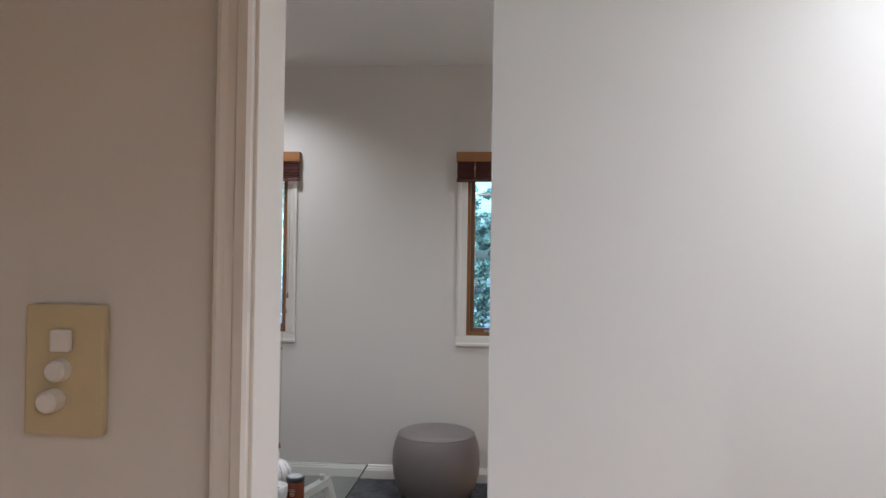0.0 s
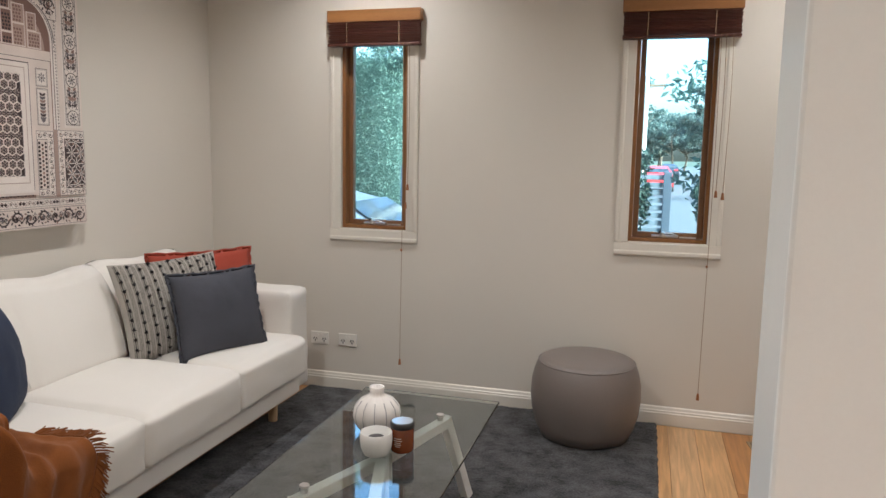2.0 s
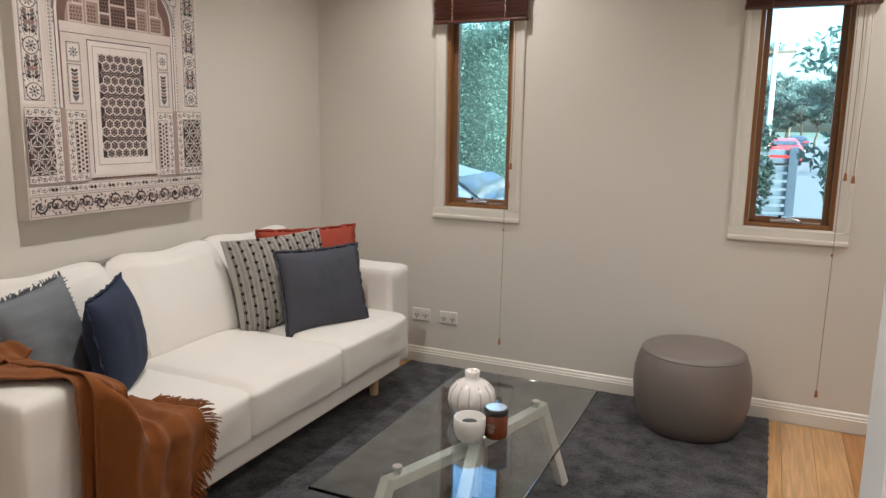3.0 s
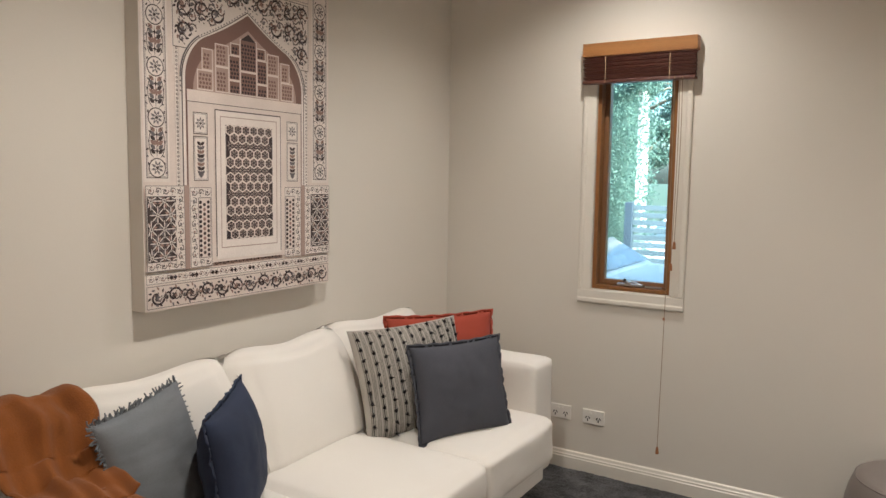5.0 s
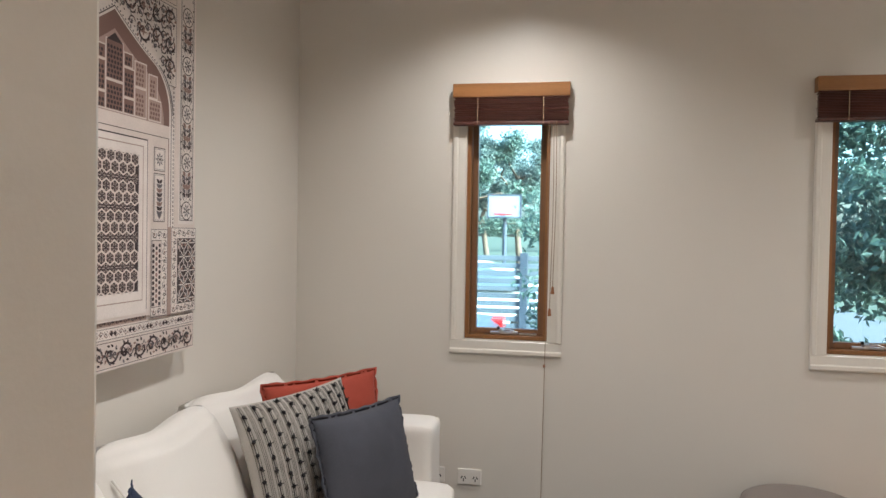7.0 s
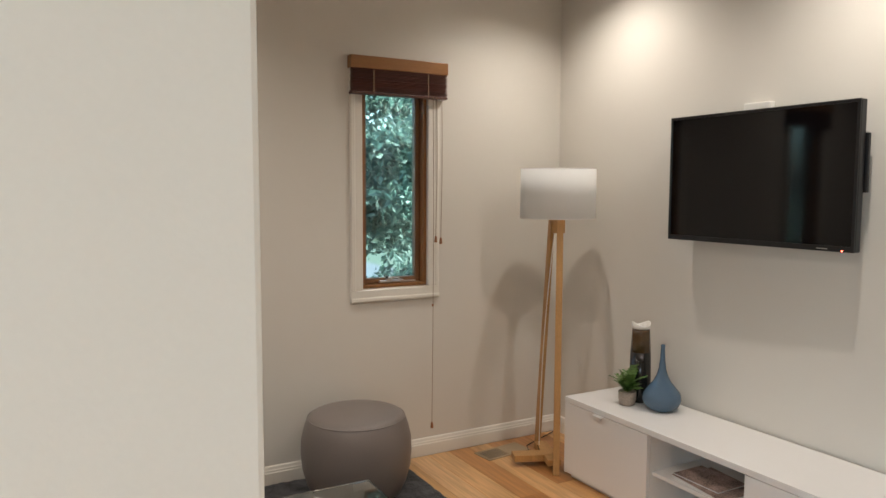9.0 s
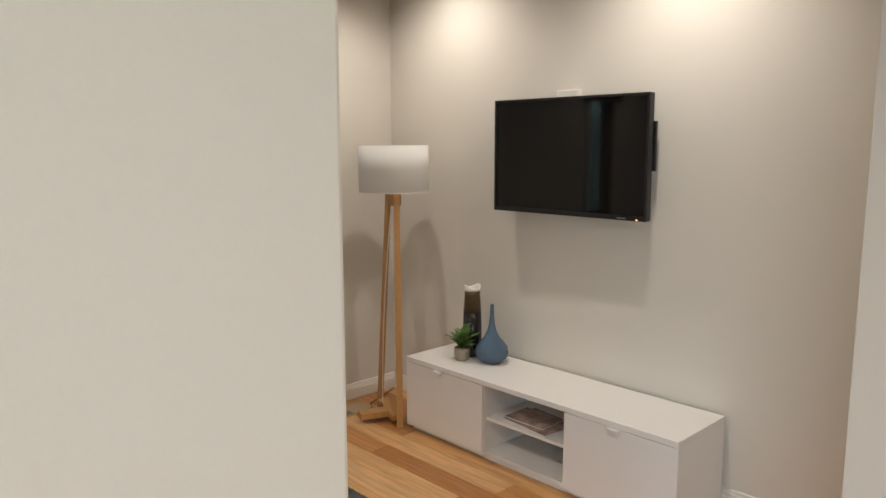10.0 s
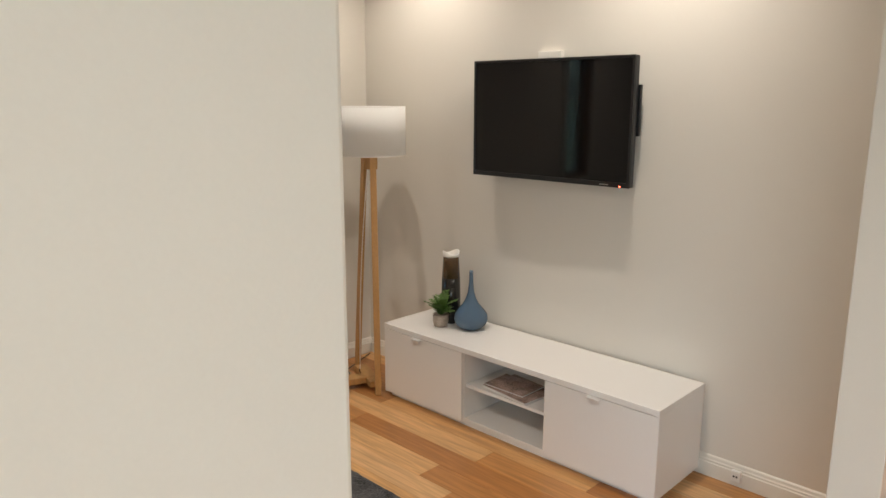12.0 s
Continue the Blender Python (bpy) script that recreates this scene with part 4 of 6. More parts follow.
part("body", lathe(((0.040, 0.0), (0.055, 0.004), (0.078, 0.035), (0.084, 0.062), (0.078, 0.092), (0.058, 0.116), (0.034, 0.128), (0.026, 0.133), (0.0245, 0.142), (0.0265, 0.158), (0.0245, 0.160), (0.0205, 0.158), (0.0195, 0.13)), 72, (-0.930, 2.855, TT), 12, 0.05), GLAZE, v, smooth=True)
lines = []
for k in range(12):
    a = 2 * math.pi * (k + 0.5) / 12
    lines.append(tube([(-0.930 + r * 0.952 * math.cos(a), 2.855 + r * 0.952 * math.sin(a), TT + z) for r, z in ((0.057, 0.006), (0.0785, 0.035), (0.0845, 0.062), (0.0785, 0.092), (0.059, 0.116))], 0.0016, 5))
part("glaze_lines", join(*lines), GLAZE_LINE, v, "grey lines between the ribs")
b = thing("bowl", (-0.862, 2.672, TT), "small white stoneware candle bowl", "bowl")
part("body", lathe(((0.030, 0.0), (0.040, 0.004), (0.049, 0.025), (0.052, 0.050), (0.051, 0.074), (0.049, 0.076), (0.0465, 0.074), (0.0465, 0.048), (0.030, 0.044), (0.0, 0.044)), 40, (-0.862, 2.672, TT)), STONEWARE, b, smooth=True)
part("wax", lathe(((0.026, 0.0445), (0.025, 0.0580), (0.0, 0.0585)), 24, (-0.862, 2.672, TT)), WAX, b, "dark wax disc", smooth=True)
j = thing("candle_jar", (-0.793, 2.727, TT), "amber glass candle jar with a dark lid", "candle jar")
part("jar", lathe(((0.033, 0.0), (0.037, 0.004), (0.038, 0.010), (0.038, 0.076), (0.034, 0.082)), 40, (-0.793, 2.727, TT)), AMBER, j, smooth=True)
lid = part("lid", lathe(((0.0385, 0.080), (0.0395, 0.082), (0.0395, 0.096), (0.0380, 0.098)), 40, (-0.793, 2.727, TT)), LID_DARK, j, "dark screw lid", smooth=True)
part("lid_top", lathe(((0.0335, 0.0982), (0.0335, 0.0995)), 32, (-0.793, 2.727, TT)), LID_TOP, lid, "pale silver lid top")
for k, (wd, zz) in enumerate(((0.026, 0.050), (0.030, 0.043), (0.020, 0.036), (0.024, 0.030), (0.016, 0.024))):
    n = 6
    arc = [(-0.793 + 0.0384 * math.cos(a), 2.727 + 0.0384 * math.sin(a)) for a in [math.radians(-95) + (q / n - 0.5) * wd / 0.038 for q in range(n + 1)]]
    bm = bmesh.new()
    lo = [bm.verts.new((x, y, TT + zz)) for x, y in arc]
    hi = [bm.verts.new((x, y, TT + zz + 0.0028)) for x, y in arc]
    for q in range(n):
        bm.faces.new((lo[q], lo[q + 1], hi[q + 1], hi[q]))
    part("print_line", bm, LABEL, j, "pale line of print")

# ---- television bench ----
BX0, BX1, BY0, BY1, BZ = 0.697, 1.095, 2.134, 3.758, 0.420
bench = thing("tv_bench", (BX0, BY0, 0), "low white gloss television bench with an open middle shelf", "tv bench")
part("top", box(BX0 - 0.004, BY0, BZ - 0.026, BX1, BY1, BZ, 0.0015), BENCH, bench)
part("plinth", box(BX0 + 0.030, BY0 + 0.02, 0.0, BX1 - 0.01, BY1 - 0.02, 0.026), BENCH_IN, bench)
part("bottom", box(BX0 + 0.018, BY0 + 0.016, 0.0265, BX1 - 0.004, BY1 - 0.016, 0.044), BENCH_IN, bench)
for yy in (BY0, BY1 - 0.016):
    part("side_panel", box(BX0, yy, 0.0265, BX1, yy + 0.016, BZ - 0.0265, 0.001), BENCH, bench)
for yy in (2.672, 3.186):
    part("divider", box(BX0 + 0.018, yy, 0.0445, BX1 - 0.004, yy + 0.016, BZ - 0.0265), BENCH_IN, bench)
part("back_panel", box(BX1 - 0.0035, BY0 + 0.0165, 0.0445, BX1 + 0.0005, BY1 - 0.0165, BZ - 0.0265), BENCH_IN, bench)
part("shelf", box(BX0 + 0.03, 2.6885, 0.205, BX1 - 0.004, 3.1855, 0.221, 0.001), BENCH_IN, bench)
for y0, y1, hy in ((BY0 + 0.0005, 2.686, 2.43), (3.188, BY1 - 0.0005, 3.50)):
    d = part("door", box(BX0 - 0.002, y0, 0.030, BX0 + 0.0165, y1, BZ - 0.0295, 0.0012), BENCH, bench, "white high-gloss door")
    part("handle", join(box(BX0 - 0.024, hy - 0.030, BZ - 0.0335, BX0 + 0.006, hy + 0.030, BZ - 0.0300, 0.0008), box(BX0 - 0.024, hy - 0.030, BZ - 0.046, BX0 - 0.020, hy + 0.030, BZ - 0.0336, 0.0008)), HANDLE, d, "slim metal lip handle")
mag = thing("magazine", (0.84, 2.95, 0.2215), "glossy magazines lying on the open shelf", "magazine")
part("pages", box(0.740, 2.80, 0.2215, 0.955, 3.085, 0.233, 0.001, 1, Matrix.Translation((0.85, 2.94, 0)) @ pose(0, 0, 0, 0, 0, -7) @ Matrix.Translation((-0.85, -2.94, 0))), PAPER, mag)
part("cover", box(0.738, 2.798, 0.2332, 0.957, 3.087, 0.2342, 0, 1, Matrix.Translation((0.85, 2.94, 0)) @ pose(0, 0, 0, 0, 0, -7) @ Matrix.Translation((-0.85, -2.94, 0))), MAG_COVER, mag, "dark printed cover")
mag = thing("magazine", (0.84, 2.98, 0.2345), "small glossy magazine on top of another", "magazine")
part("pages", box(0.765, 2.86, 0.2345, 0.935, 3.095, 0.2400, 0.001, 1), PAPER, mag)
part("cover", box(0.764, 2.859, 0.2402, 0.936, 3.096, 0.2410), MAG_COVER, mag, "dark printed cover")

# ---- things on the bench ----
bt = thing("bottle_vase", (0.965, 3.515, BZ), "tall dark glazed bottle vase with a cream rim", "vase")
part("body", lathe(((0.044, 0.0), (0.048, 0.004), (0.052, 0.06), (0.052, 0.14), (0.049, 0.25)), 40, (0.965, 3.515, BZ + 0.0005)), BOTTLE_DARK, bt, "near-black lower glaze", smooth=True)
part("shoulder", lathe(((0.049, 0.2505), (0.043, 0.345), (0.042, 0.365)), 40, (0.965, 3.515, BZ)), BOTTLE_BROWN, bt, "smoky brown glaze", smooth=True)
bm = lathe(((0.0425, 0.3655), (0.0435, 0.372), (0.0455, 0.388), (0.043, 0.390), (0.040, 0.386), (0.038, 0.372), (0.036, 0.36)), 40, (0.965, 3.515, BZ))
for q in bm.verts:
    if q.co.z > BZ + 0.38:
        q.co.z += 0.010 * math.cos(2 * math.atan2(q.co.y - 3.515, q.co.x - 0.965) + 0.6)
part("rim", bm, BOTTLE_RIM, bt, "cream glazed rim", smooth=True)
bv = thing("bottle_vase", (0.955, 3.360, BZ), "slate-blue glazed teardrop vase with a thin neck", "vase")
part("body", lathe(((0.040, 0.0), (0.060, 0.004), (0.082, 0.026), (0.091, 0.052), (0.086, 0.082), (0.066, 0.108), (0.043, 0.135), (0.027, 0.165), (0.017, 0.20), (0.0115, 0.25), (0.0095, 0.30), (0.0100, 0.313), (0.0070, 0.314), (0.0065, 0.28)), 48, (0.955, 3.360, BZ + 0.0005)), BLUE_GLAZE, bv, smooth=True)
pp = thing("potted_fern", (0.870, 3.500, BZ), "small green fern in a speckled stone pot", "potted plant")
part("pot", lathe(((0.030, 0.0), (0.036, 0.003), (0.042, 0.03), (0.043, 0.066), (0.0405, 0.068), (0.037, 0.060)), 32, (0.870, 3.500, BZ + 0.0005)), POT, pp, smooth=True)
part("soil", lathe(((0.0365, 0.058), (0.0, 0.060)), 20, (0.870, 3.500, BZ)), SOIL, pp)
rng = random.Random(21)
for k in range(17):
    a = k * 2.4
    lean = rng.uniform(0.04, 0.115)
    ht = rng.uniform(0.06, 0.125) if k else 0.15
    bm = bmesh.new()
    stem = [Vector((0.870, 3.500, BZ + 0.06)) + Vector((lean * f * f * math.cos(a), lean * f * f * math.sin(a), ht * f - 0.25 * lean * f * f)) for f in [q / 9 for q in range(10)]]
    side = Vector((-math.sin(a), math.cos(a), 0.1))
    for q in range(1, 9):
        for s in (-1, 1):
            ln = 0.030 * math.sin(math.pi * (q + 0.8) / 10.5) + 0.006
            o = stem[q]
            tip = o + side * s * ln + (stem[q] - stem[q - 1]) * 0.8
            wv = (stem[q + 1] - stem[q]) * 0.75
            bm.faces.new([bm.verts.new(o - wv * 0.4), bm.verts.new(o.lerp(tip, 0.6) - wv * 0.3), bm.verts.new(tip), bm.verts.new(o.lerp(tip, 0.5) + wv), bm.verts.new(o + wv * 0.6)])
    me_stem = tube(stem, 0.0013, 5, 0.4)
    part("frond", join(bm, me_stem), FERN, pp)

# ---- television ----
tv = thing("television", pose(1.024, 2.955, 1.515, 0, 0, 0.8), "flat black wall-mounted television, switched off", "television")
MT = tv.matrix_basis.copy()
TW, TH = 0.446, 0.283


def tvp_box(*a, **k):
    return box(*a, **k, m=MT)


part("casing", tvp_box(-0.004, -TW, -TH, 0.034, TW, TH, bevel=0.006), TV_BODY, tv)
part("back_housing", tvp_box(0.0345, -0.30, -0.17, 0.058, 0.30, 0.17, bevel=0.008), TV_BODY, tv)
part("bezel", join(tvp_box(-0.009, -TW, TH - 0.012, -0.0045, TW, TH), tvp_box(-0.009, -TW, -TH, -0.0045, TW, -TH + 0.022), tvp_box(-0.009, -TW, -TH + 0.022, -0.0045, -TW + 0.012, TH - 0.012), tvp_box(-0.009, TW - 0.012, -TH + 0.022, -0.0045, TW, TH - 0.012)), TV_BODY, tv)
part("screen", tvp_box(-0.0062, -TW + 0.012, -TH + 0.022, -0.0045, TW - 0.012, TH - 0.012), TV_GLASS, tv, "dark reflective screen")
part("logo_bar", tvp_box(-0.0096, -0.345, -TH + 0.008, -0.0092, -0.300, -TH + 0.011), METAL, tv)
part("standby_light", tvp_box(-0.0096, -0.405, -TH + 0.003, -0.0092, -0.399, -TH + 0.006), RED_LED, tv, "small red standby light")
part("side_ports", tvp_box(0.035, -TW - 0.010, -0.06, 0.050, -TW + 0.16, 0.16, bevel=0.003), TV_BODY, tv)
part("wall_bracket", join(box(XR - 0.020, 2.80, 1.36, XR, 3.10, 1.66, 0.003), box(1.083, 2.90, 1.46, XR - 0.0195, 3.00, 1.56)), DARK_METAL, tv)
part("cable_cover", box(XR - 0.032, 2.93, 1.70, XR, 3.06, 1.835, 0.004), PLASTIC, tv, "white plastic plate above the screen")

# ---- floor lamp ----
lamp = thing("floor_lamp", (0.72, 3.92, 0), "oak tripod floor lamp with a white drum shade", "floor lamp")
LC = Vector((0.792, 3.967, 0))
bm = bmesh.new()
n = 64
rings = []
for r, z in ((0.197, 1.311), (0.197, 1.573), (0.1945, 1.573), (0.1945, 1.311)):
    rings.append([bm.verts.new((LC.x + r * math.cos(6.28318 * k / n), LC.y + r * math.sin(6.28318 * k / n), z)) for k in range(n)])
for a, b in zip(rings, rings[1:] + rings[:1]):
    for k in range(n):
        bm.faces.new((a[k], a[(k + 1) % n], b[(k + 1) % n], b[k]))
bmesh.ops.recalc_face_normals(bm, faces=bm.faces)
shade = part("shade", bm, SHADE, lamp, "white linen drum shade", smooth=True)
for z in (1.313, 1.571):
    part("shade_ring", tube([(LC.x + 0.1975 * math.cos(6.28318 * k / 48), LC.y + 0.1975 * math.sin(6.28318 * k / 48), z) for k in range(49)], 0.0016, 6), PLASTIC, shade)
part("socket", lathe(((0.012, 1.30), (0.018, 1.33), (0.018, 1.39), (0.013, 1.40)), 16, (LC.x, LC.y, 0)), PLASTIC, lamp)
part("bulb", lathe(((0.013, 1.40), (0.022, 1.425), (0.029, 1.455), (0.022, 1.485), (0.0, 1.492)), 20, (LC.x, LC.y, 0)), PLASTIC, lamp, smooth=True)
part("harp", join(tube(((LC.x - 0.19, LC.y, 1.40), (LC.x + 0.19, LC.y, 1.40)), 0.0025, 6), tube(((LC.x, LC.y - 0.19, 1.40), (LC.x, LC.y + 0.19, 1.40)), 0.0025, 6)), METAL, lamp)
part("leg", beam((0.779, 3.928, 1.315), (0.672, 3.792, 0.0), 0.034, 0.042), OAK, lamp)
part("leg", beam((0.766, 3.982, 1.315), (0.800, 4.130, 0.0), 0.022, 0.040), OAK, lamp)
part("leg_head", box(0.758, 3.922, 1.235, 0.808, 3.992, 1.316, 0.003), OAK, lamp)
part("base_bar", beam((0.553, 4.010, 0.045), (0.735, 3.935, 0.045), 0.080, 0.035), OAK, lamp)
part("base_bar", beam((0.690, 3.830, 0.045), (0.800, 4.100, 0.045), 0.070, 0.032), OAK, lamp)
part("cord", tube([(0.772 - 0.047 * k / 14 - 0.02 * math.sin(3.1 * k / 14), 3.96 + 0.05 * k / 14, 1.28 - 1.20 * k / 14) for k in range(15)], 0.0026, 6), PLASTIC, lamp, "pale power cord")
part("floor_cord", tube(((0.715, 4.01, 0.08), (0.73, 3.99, 0.012), (0.70, 4.05, 0.006), (0.78, 4.2, 0.006), (1.06, 4.32, 0.006)), 0.0026, 6), DARK_METAL, lamp)

# ---- floor vent ----
vent = thing("floor_vent", (0.61, 4.20, 0), "tan metal heating vent set in the floor", "floor vent")
MV = pose(0.612, 4.198, 0.0, 0, 0, 7)
part("flange", join(box(-0.150, -0.068, 0.0, 0.150, -0.052, 0.005, 0.001, 1, MV), box(-0.150, 0.052, 0.0, 0.150, 0.068, 0.005, 0.001, 1, MV), box(-0.150, -0.052, 0.0, -0.136, 0.052, 0.005, 0.001, 1, MV), box(0.0, -0.052, 0.0, 0.150, 0.052, 0.005, 0.001, 1, MV)), VENT_TAN, vent)
# thin black sheet on the floor, painted as the duct's inner shade
part("duct", box(-0.136, -0.052, 0.0004, 0.0, 0.052, 0.0010, 0, 1, MV), HOLE, vent, "flat black sheet for the shade inside the duct")
for k in range(9):
    x = -0.128 + 0.0152 * k
    part("slat", box(x - 0.0035, -0.052, 0.0012, x + 0.0035, 0.052, 0.0042, 0.0006, 1, MV @ pose(0, 0, 0)), VENT_TAN, vent)

# ---- printed canvas over the sofa ----
ART_Y0, ART_Y1, ART_Z0, ART_Z1 = 2.403, 3.290, 1.030, 2.255
art = thing("wall_art", (XL, ART_Y0, ART_Z0), "canvas print of a carved pale stone archway with lattice window", "canvas print")
CANVAS = material("canvas_edge", (0.68, 0.63, 0.57), 0.8, vary=0.04, scale=8, fine=300, bump=0.2)
part("canvas", box(XL + 0.002, ART_Y0, ART_Z0, -2.5004, ART_Y1, ART_Z1, 0.002, 2), CANVAS, art)


def ink(name, colour):
    return material(name, colour, 0.72, vary=0.10, scale=9, fine=240, bump=0.05)


INKS = {"stone": ink("print_stone", (0.70, 0.61, 0.555)), "pale": ink("print_pale", (0.75, 0.68, 0.63)), "niche": ink("print_niche", (0.205, 0.118, 0.098)),
        "shade": ink("print_shadow", (0.40, 0.285, 0.245)), "dark": ink("print_dark", (0.042, 0.027, 0.029)), "grey": ink("print_grey", (0.155, 0.138, 0.145)),
        "rust": ink("print_rust", (0.29, 0.185, 0.155)), "line": ink("print_line", (0.060, 0.042, 0.042))}
sheets = {k: bmesh.new() for k in INKS}


def poly(ink_name, pts, layer):
    bm = sheets[ink_name]
    vs = [bm.verts.new((-2.5 + 0.0004 * layer, ART_Y0 + u, ART_Z0 + v)) for u, v in pts]
    bm.faces.new(vs)


def rect(ink_name, u0, v0, u1, v1, layer):
    poly(ink_name, ((u0, v0), (u1, v0), (u1, v1), (u0, v1)), layer)


def outline(ink_name, u0, v0, u1, v1, w, layer):
    rect(ink_name, u0, v0, u1, v0 + w, layer)
    rect(ink_name, u0, v1 - w, u1, v1, layer)
    rect(ink_name, u0, v0 + w, u0 + w, v1 - w, layer)
    rect(ink_name, u1 - w, v0 + w, u1, v1 - w, layer)


def disc(ink_name, u, v, r, layer, n=10, turn=0.0):
    poly(ink_name, [(u + r * math.cos(turn + 6.28318 * k / n), v + r * math.sin(turn + 6.28318 * k / n)) for k in range(n)], layer)


def flower(ink_name, u, v, r, layer, petals=6, turn=0.0):
    pts = []
    for k in range(petals * 4):
        a = turn + 6.28318 * k / (petals * 4)
        pts.append((u + r * (0.72 + 0.28 * math.cos(petals * (a - turn))) * math.cos(a), v + r * (0.72 + 0.28 * math.cos(petals * (a - turn))) * math.sin(a)))
    poly(ink_name, pts, layer)


def ribbon(ink_name, pts, w, layer):
    bm = sheets[ink_name]
    left, right = [], []
    for i, (u, v) in enumerate(pts):
        a, b = pts[max(0, i - 1)], pts[min(len(pts) - 1, i + 1)]
        du, dv = b[0] - a[0], b[1] - a[1]
        ln = math.hypot(du, dv) or 1
        ww = w * (1.0 if 0 < i < len(pts) - 1 else 0.4)
        left.append(bm.verts.new((-2.5 + 0.0004 * layer, ART_Y0 + u - dv / ln * ww / 2, ART_Z0 + v + du / ln * ww / 2)))
        right.append(bm.verts.new((-2.5 + 0.0004 * layer, ART_Y0 + u + dv / ln * ww / 2, ART_Z0 + v - du / ln * ww / 2)))
    for i in range(len(pts) - 1):
        bm.faces.new((left[i], left[i + 1], right[i + 1], right[i]))


art_rng = random.Random(31)


def leaf(ink_name, u, v, ln, a, layer, fat=0.34):
    c, s = math.cos(a), math.sin(a)
    poly(ink_name, [(u + c * x * ln - s * y * ln, v + s * x * ln + c * y * ln) for x, y in ((0, 0), (0.3, -fat * 0.7), (0.65, -fat * 0.6), (1, 0), (0.65, fat * 0.6), (0.3, fat * 0.7))], layer)


def scrolls(u0, v0, u1, v1, size, layer, main="line", blooms=("rust", "grey", "dark"), inside=None, dense=1):
    """A vine of curling tendrils with leaves and flowers, filling a band."""
    along = (u1 - u0) >= (v1 - v0)
    length, width = (u1 - u0, v1 - v0) if along else (v1 - v0, u1 - u0)
    rows = max(1, round(width / size))
    for row in range(rows):
        mid = width * (row + 0.5) / rows
        n = max(2, round(length / size))
        step = length / n
        for k in range(n):
            s0, flip = step * (k + 0.5), (1 if (k + row) % 2 else -1)
            pts = []
            for q in range(15):
                a = q / 14 * 5.6
                r = size * 0.46 * (1 - 0.80 * q / 14)
                pts.append((s0 + r * math.cos(a) * 1.0, mid + flip * r * math.sin(a)))
            conv = [(u0 + p, v0 + t) if along else (u0 + t, v0 + p) for p, t in pts]
            if inside and not all(inside(*c) for c in conv[::4]):
                continue
            ribbon(main, conv, size * 0.11, layer)
            c = (s0, mid)
            cc = (u0 + c[0], v0 + c[1]) if along else (u0 + c[1], v0 + c[0])
            flower(blooms[(k + row) % len(blooms)], cc[0], cc[1], size * 0.20, layer + 1, 5, k)
            for q in range(5 * dense):
                a = 1.26 * q / dense + 0.6 * k
                lu, lv = cc[0] + size * 0.36 * math.cos(a), cc[1] + size * 0.36 * math.sin(a)
                leaf(("dark", "line", "rust", "grey")[(q + k) % 4], lu, lv, size * 0.23, a + art_rng.uniform(0.5, 1.5), layer + 1)


AW_, AH_ = ART_Y1 - ART_Y0, ART_Z1 - ART_Z0
MIDU = AW_ / 2
rect("stone", 0.002, 0.002, AW_ - 0.002, AH_ - 0.002, 0)
# foot bands
outline("line", 0.006, 0.008, AW_ - 0.006, 0.082, 0.0016, 2)
scrolls(0.012, 0.012, AW_ - 0.012, 0.078, 0.066, 2, "dark", ("grey", "dark", "rust"), dense=2)
scrolls(0.03, 0.020, AW_ - 0.03, 0.070, 0.034, 5, "line", ("grey", "line", "rust"))
rect("pale", 0.004, 0.088, AW_ - 0.004, 0.122, 1)
outline("line", 0.006, 0.089, AW_ - 0.006, 0.121, 0.0014, 2)
scrolls(0.012, 0.093, AW_ - 0.012, 0.117, 0.022, 2, "rust", ("grey", "dark"))
for k in range(9):
    disc("dark", 0.10 + k * 0.086, 0.105, 0.008, 5, 4)
    disc("dark", 0.116 + k * 0.086, 0.105, 0.008, 5, 4)
rect("shade", 0.275, 0.126, AW_ - 0.275, 0.148, 1)
scrolls(0.28, 0.128, AW_ - 0.28, 0.146, 0.018, 2, "line", ("rust", "dark"))
